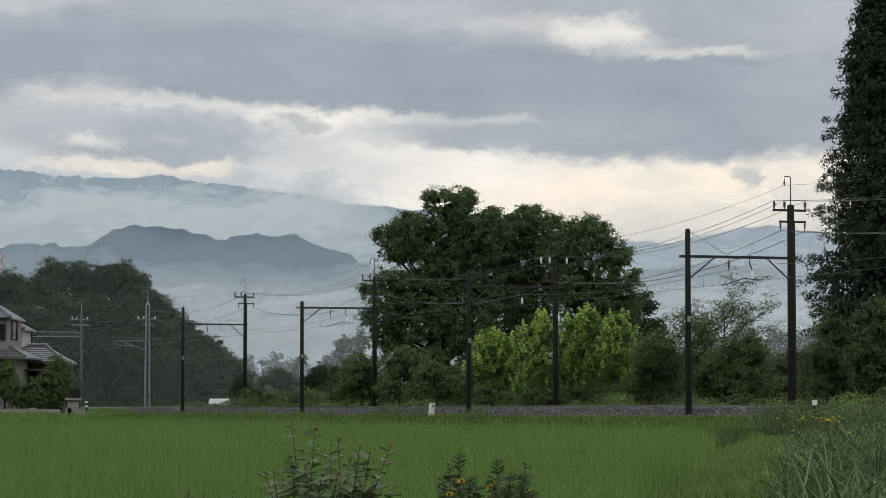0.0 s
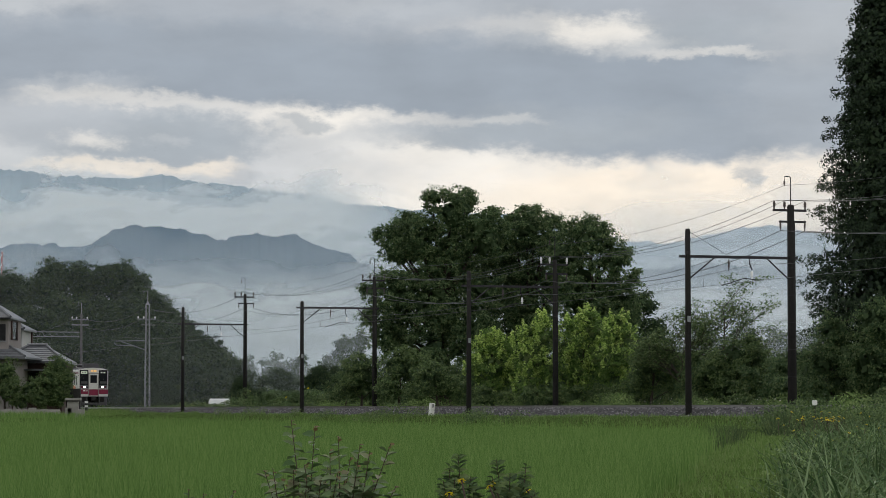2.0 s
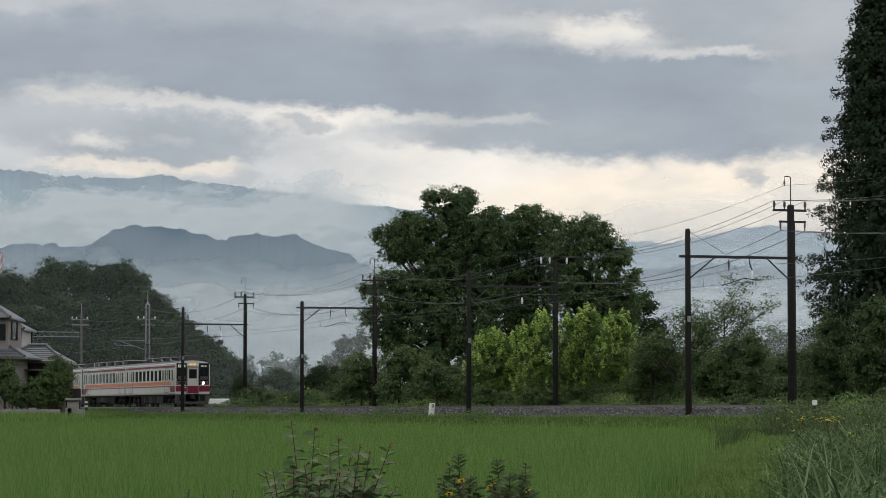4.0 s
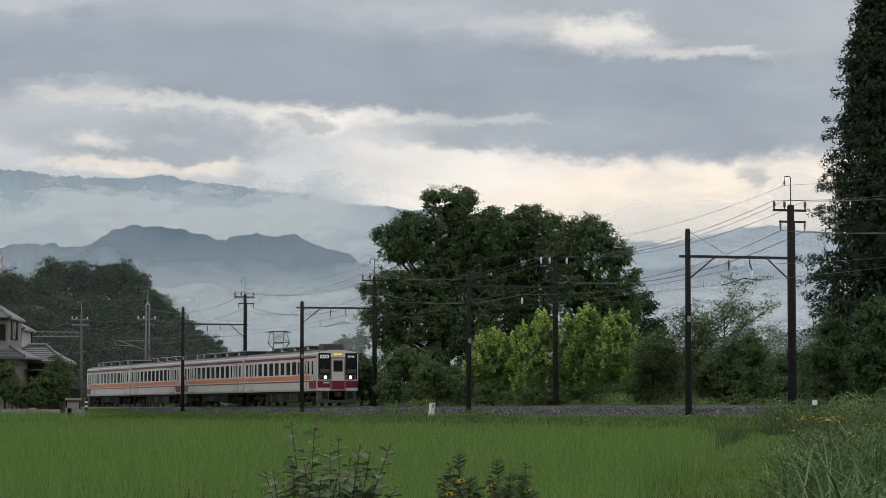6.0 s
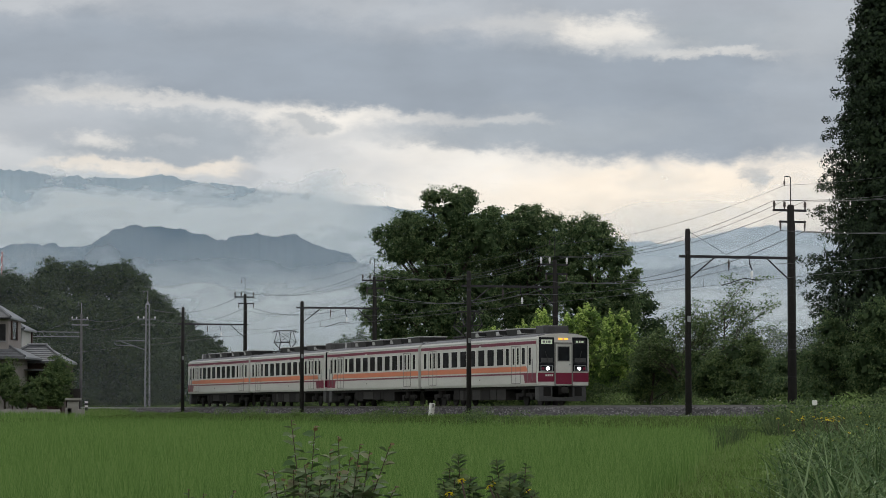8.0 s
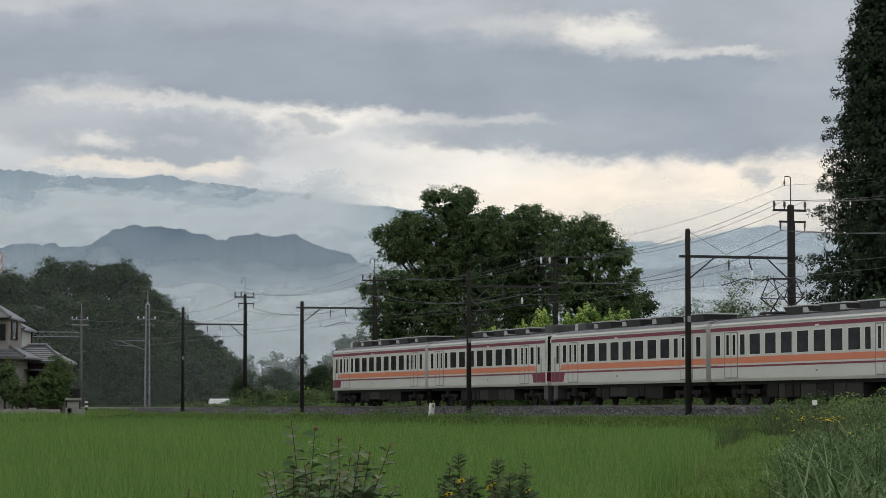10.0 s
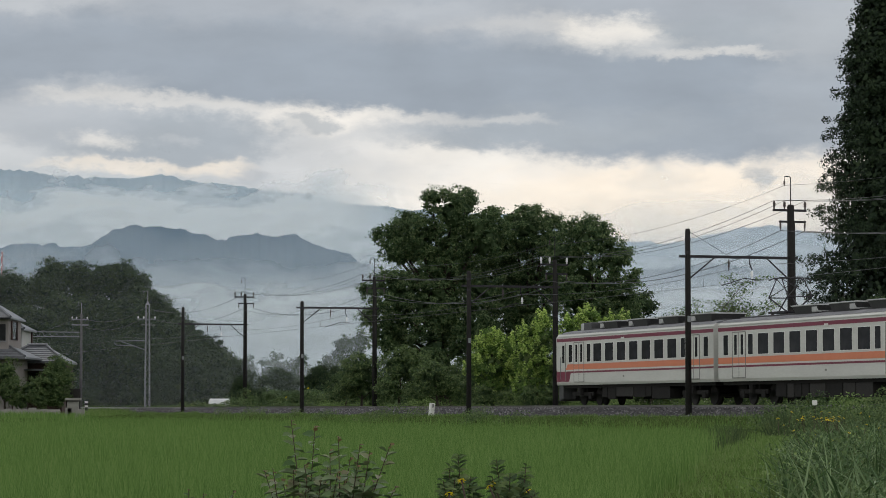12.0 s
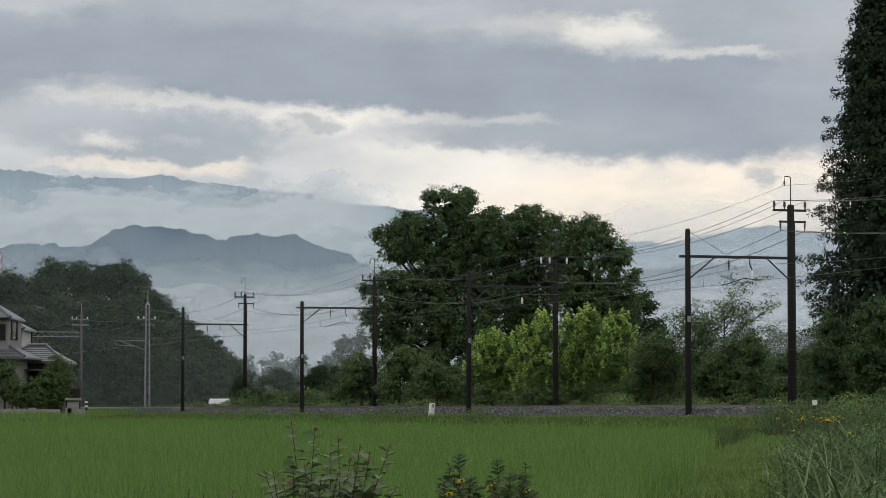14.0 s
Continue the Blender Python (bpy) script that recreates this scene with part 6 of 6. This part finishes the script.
def leaf_pairs(bases, dirs, ups, length, width):
    """Pointed leaves folded on a midrib: six points each."""
    n = len(bases)
    side = unit(np.cross(dirs, ups))
    ln, wd = length[:, None], width[:, None]
    tip = bases + dirs * ln - ups * ln * 0.18
    l1 = bases + dirs * ln * 0.30 + side * wd * 0.5 + ups * wd * 0.18
    l2 = bases + dirs * ln * 0.66 + side * wd * 0.40 + ups * wd * 0.10
    r1 = bases + dirs * ln * 0.30 - side * wd * 0.5 + ups * wd * 0.18
    r2 = bases + dirs * ln * 0.66 - side * wd * 0.40 + ups * wd * 0.10
    v = np.stack([bases, tip, l1, l2, r1, r2], 1).reshape(-1, 3)
    b = (np.arange(n) * 6)[:, None]
    f = np.concatenate([b + np.array([[0, 4, 5, 1]]), b + np.array([[0, 1, 3, 2]])])
    return v, f


def stem_plant(name, x, y, z0, tips, leaf_len, leaf_mat, tip_mat, label, category, per_stem=20, bare=0.0):
    """A plant of several stems, each with alternate leaves and paler leaves at the tip."""
    ob = thing(name, label, category, pose(x, y, z0))
    rnd = random.Random(len(tips) * 13)
    old, young = [], []
    for tx, tz in tips:
        ty = rnd.uniform(-0.18, 0.18)
        foot = Vector((tx * 0.35 - x * 0.35 + rnd.uniform(-0.05, 0.05), ty * 0.3, 0))
        head = Vector((tx - x, ty, tz - z0))
        mid = foot.lerp(head, 0.5) + Vector(((foot.x - head.x) * 0.25, 0, 0.02))
        part("stem", tube([foot, mid, head], [0.004, 0.0024, 0.0012], 6), M["stem"], ob)
        for k in range(per_stem):
            f = bare + (1 - bare) * (k + 0.5) / per_stem
            p = foot.lerp(mid, f * 2) if f < 0.5 else mid.lerp(head, f * 2 - 1)
            a = k * 2.4 + rnd.uniform(-0.4, 0.4)
            d = Vector((math.cos(a), math.sin(a) * 0.8, rnd.uniform(-0.25, 0.75))).normalized()
            ln = leaf_len * rnd.uniform(0.7, 1.2) * (1.0 if f < 0.84 else 0.62 if f < 0.97 else 0.42)
            (young if f > 0.97 else old).append((p, d, ln))
    for store, mat, nm in ((old, leaf_mat, "leaves"), (young, tip_mat, "young_leaves")):
        b = np.array([tuple(p) for p, _, _ in store])
        d = np.array([tuple(q) for _, q, _ in store])
        up = unit(np.tile([[0, -0.3, 1.0]], (len(b), 1)) - d * (d @ np.array([0, -0.3, 1.0]))[:, None] + RNG.normal(0, 0.25, (len(b), 3)))
        ln = np.array([q for _, _, q in store])
        v, f = leaf_pairs(b, d, up, ln, ln * 0.66)
        part(nm, raw_mesh(nm, v, f, mat), None, ob)
    return ob


stem_plant("garden_bush", -0.36, 8, 0.25, [(-0.45, 1.07), (-0.37, 1.05), (-0.30, 1.02), (-0.24, 1.00), (-0.21, 0.98), (-0.15, 1.00), (-0.52, 0.92), (-0.49, 0.93), (-0.33, 0.98), (-0.27, 0.96), (-0.40, 0.94), (-0.20, 0.89), (-0.47, 0.89), (-0.35, 0.90), (-0.29, 0.89), (-0.24, 0.91), (-0.14, 0.87), (-0.42, 0.88), (-0.44, 0.92), (-0.39, 0.91), (-0.34, 0.93), (-0.30, 0.92), (-0.25, 0.93), (-0.32, 0.86), (-0.37, 0.86), (-0.22, 0.86), (-0.50, 0.86)], 0.052, M["shrub_leaf"], M["young_leaf"], "bush with waxy green leaves and reddish young shoots", "bush", 46, 0.38)
stem_plant("garden_bush", -0.72, 8, 0.25, [(-0.73, 0.87), (-0.71, 0.85), (-0.62, 0.86)], 0.04, M["shrub_leaf"], M["young_leaf"], "low bush with reddish young shoots", "bush", 24, 0.5)
FLOWER_PLANTS = [
    (0.05, [(0.05, 0.95), (0.02, 0.91), (0.09, 0.88), (0.00, 0.87), (0.04, 0.87), (0.11, 0.85), (0.07, 0.83), (0.01, 0.83)]),
    (0.20, [(0.18, 0.93), (0.28, 0.91), (0.22, 0.89), (0.16, 0.88), (0.20, 0.86), (0.26, 0.86), (0.30, 0.83), (0.18, 0.83)]),
]
for x, tips in FLOWER_PLANTS:
    stem_plant("coneflower_plant", x, 9.1, 0.25, tips, 0.058, M["leaf_mid"], M["leaf_mid"], "dark green leafy plant with yellow coneflowers", "flower", 76, 0.45)


def flower(x, y, z, size, tilt, spin):
    """A yellow coneflower head: drooping petals round a dark cone."""
    ob = thing("coneflower", "yellow coneflower with drooping petals and dark centre", "flower", pose(x, y, z, tilt, 0, spin), "coneflowers")
    for k in range(9):
        a = k * math.tau / 9
        c, s = math.cos(a), math.sin(a)
        bm = bmesh.new()
        pts = [(0.15, -0.08, 0), (0.55, -0.16, 0.02), (1.0, 0, -0.25), (0.55, 0.16, 0.02), (0.15, 0.08, 0)]
        bm.faces.new([bm.verts.new(((c * u - s * w) * size, (s * u + c * w) * size, h * size)) for u, w, h in pts])
        part("petal", bm, M["petal"], ob)
    part("cone", tube([(0, 0, -0.1 * size), (0, 0, 0.15 * size), (0, 0, 0.32 * size)], [0.22 * size, 0.24 * size, 0.08 * size], 10), M["stem"], ob)
    part("stalk", tube([(0, 0, -0.1 * size), (0, 0.01, -0.22)], 0.003, 5), M["stem"], ob)
    return ob


for x, y, z in ((0.15, 8.9, 0.85), (0.16, 8.95, 0.86), (0.02, 8.8, 0.83), (0.06, 8.9, 0.87), (0.28, 9.1, 0.83)):
    flower(x, y, z, 0.017, -35, x * 300)
# yellow blooms among the weeds and garden plants
for j in range(24):
    rnd = random.Random(j + 300)
    y = rnd.uniform(30, 60)
    x = rnd.uniform(0.122, 0.168) * y
    flower(x, y, 1.1 - rnd.uniform(0.001, 0.013) * y, 0.024, -30, j * 40)
for j in range(26):
    rnd = random.Random(j)
    y = 44 + rnd.uniform(-5, 5)
    x = rnd.uniform(0.1291, 0.1450) * y
    flower(x, y, 1.1 - rnd.uniform(0.0025, 0.0045) * y, 0.028, -30, j * 40)
for j in range(10):
    rnd = random.Random(j + 50)
    y = 208 + rnd.uniform(-3, 3)
    x = -rnd.uniform(0.0400, 0.0740) * y
    z = 1.1 + rnd.uniform(0.35, 1.8)
    weed_patch("tall_garden_plant", M["leaf_mid"], x, y, 0.7, 0.5, 320, 0.2, max(z - 0.8, 0.6), "tall leafy garden plant beyond the track", "garden plants")
    if j < 4:
        flower(x, y - 0.4, z + 0.3, 0.10, -60, j * 50)
for j in range(9):
    rnd = random.Random(j + 80)
    weed_patch("tall_garden_plant", M["leaf_mid"], -21.2 + 1.4 * j, 226 - 3 * j, 1.0, 0.8, 420, 0.2, rnd.uniform(0.7, 1.3), "tall leafy garden plant beyond the track", "garden plants")

# weeds along the foot of the ballast, and pale wildflowers beyond it
for j in range(16):
    rnd = random.Random(j + 700)
    p = on_line(rnd.uniform(20, 96), rnd.uniform(-4.6, -3.6))
    weed_patch("bank_weed", M["leaf_mid" if j % 3 else "grass"], p.x, p.y, rnd.uniform(0.5, 1.1), 0.7, 260, 0.09, rnd.uniform(0.35, 0.75), "low leafy weed at the foot of the ballast", "bank weeds")
for j in range(46):
    rnd = random.Random(j + 900)
    p = on_line(14 + j * 2.15, rnd.uniform(4.0, 7.5))
    weed_patch("leafy_weed", M["weed_leaf" if j % 4 else "leaf_mid"], p.x, p.y, rnd.uniform(0.8, 1.5), 1.0, 420, 0.12, rnd.uniform(0.6, 1.35), "leafy green weed beyond the track", "bank weeds")
p = on_line(62.5, -3.9)
weed_patch("bank_weed", M["leaf_mid"], p.x, p.y, 1.3, 0.9, 700, 0.09, 0.8, "thick leafy weed at the foot of a railway pole", "bank weeds")
n = 90
s, o = RNG.uniform(80, 99, n), RNG.uniform(3.6, 5.5, n)
c = np.stack([P0.x + D.x * s + N.x * o, P0.y + D.y * s + N.y * o, 1.15 + RNG.uniform(0, 0.5, n)], 1)
v, f = leaves(c, np.tile([[0, -0.6, 0.6]], (n, 1)), 0.06, 0.05)
solo("wildflowers", raw_mesh("wildflowers", v, f, M["pale_petal"]), None, "pale wildflower heads among weeds beyond the track", "flowers", kind="stuff")
for j in range(5):
    weed_patch("leafy_weed", M["leaf_mid"], 11.0 + 0.55 * j, 84 - 0.5 * j, 0.7, 0.6, 420, 0.075, 0.95, "sprawling leafy weed round a small white box", "bank weeds")


# ---------------------------------------------------------------- movement


def motions():
    for k, car in enumerate(CARS):
        flip = 180 if k in (0, 2) else 0
        rows = []
        for j in range(29):
            t = 0.5 * j
            p = on_line(train_s(t) + 10 + 20 * k, 0, RAIL)
            rows.append((t, pose(p.x, p.y, p.z, 0, 0, TURN + flip)))
        walk(car, rows)
    walk(SKY, [(0.0, pose(0, 0, 0)), (14.0, pose(0, 0, 0, 0, 0, -0.28))])
    walk(MISTS[0], [(0.0, pose(0, 0, 0)), (14.0, pose(0, 0, 0, 0, 0, -0.2))])


motions()
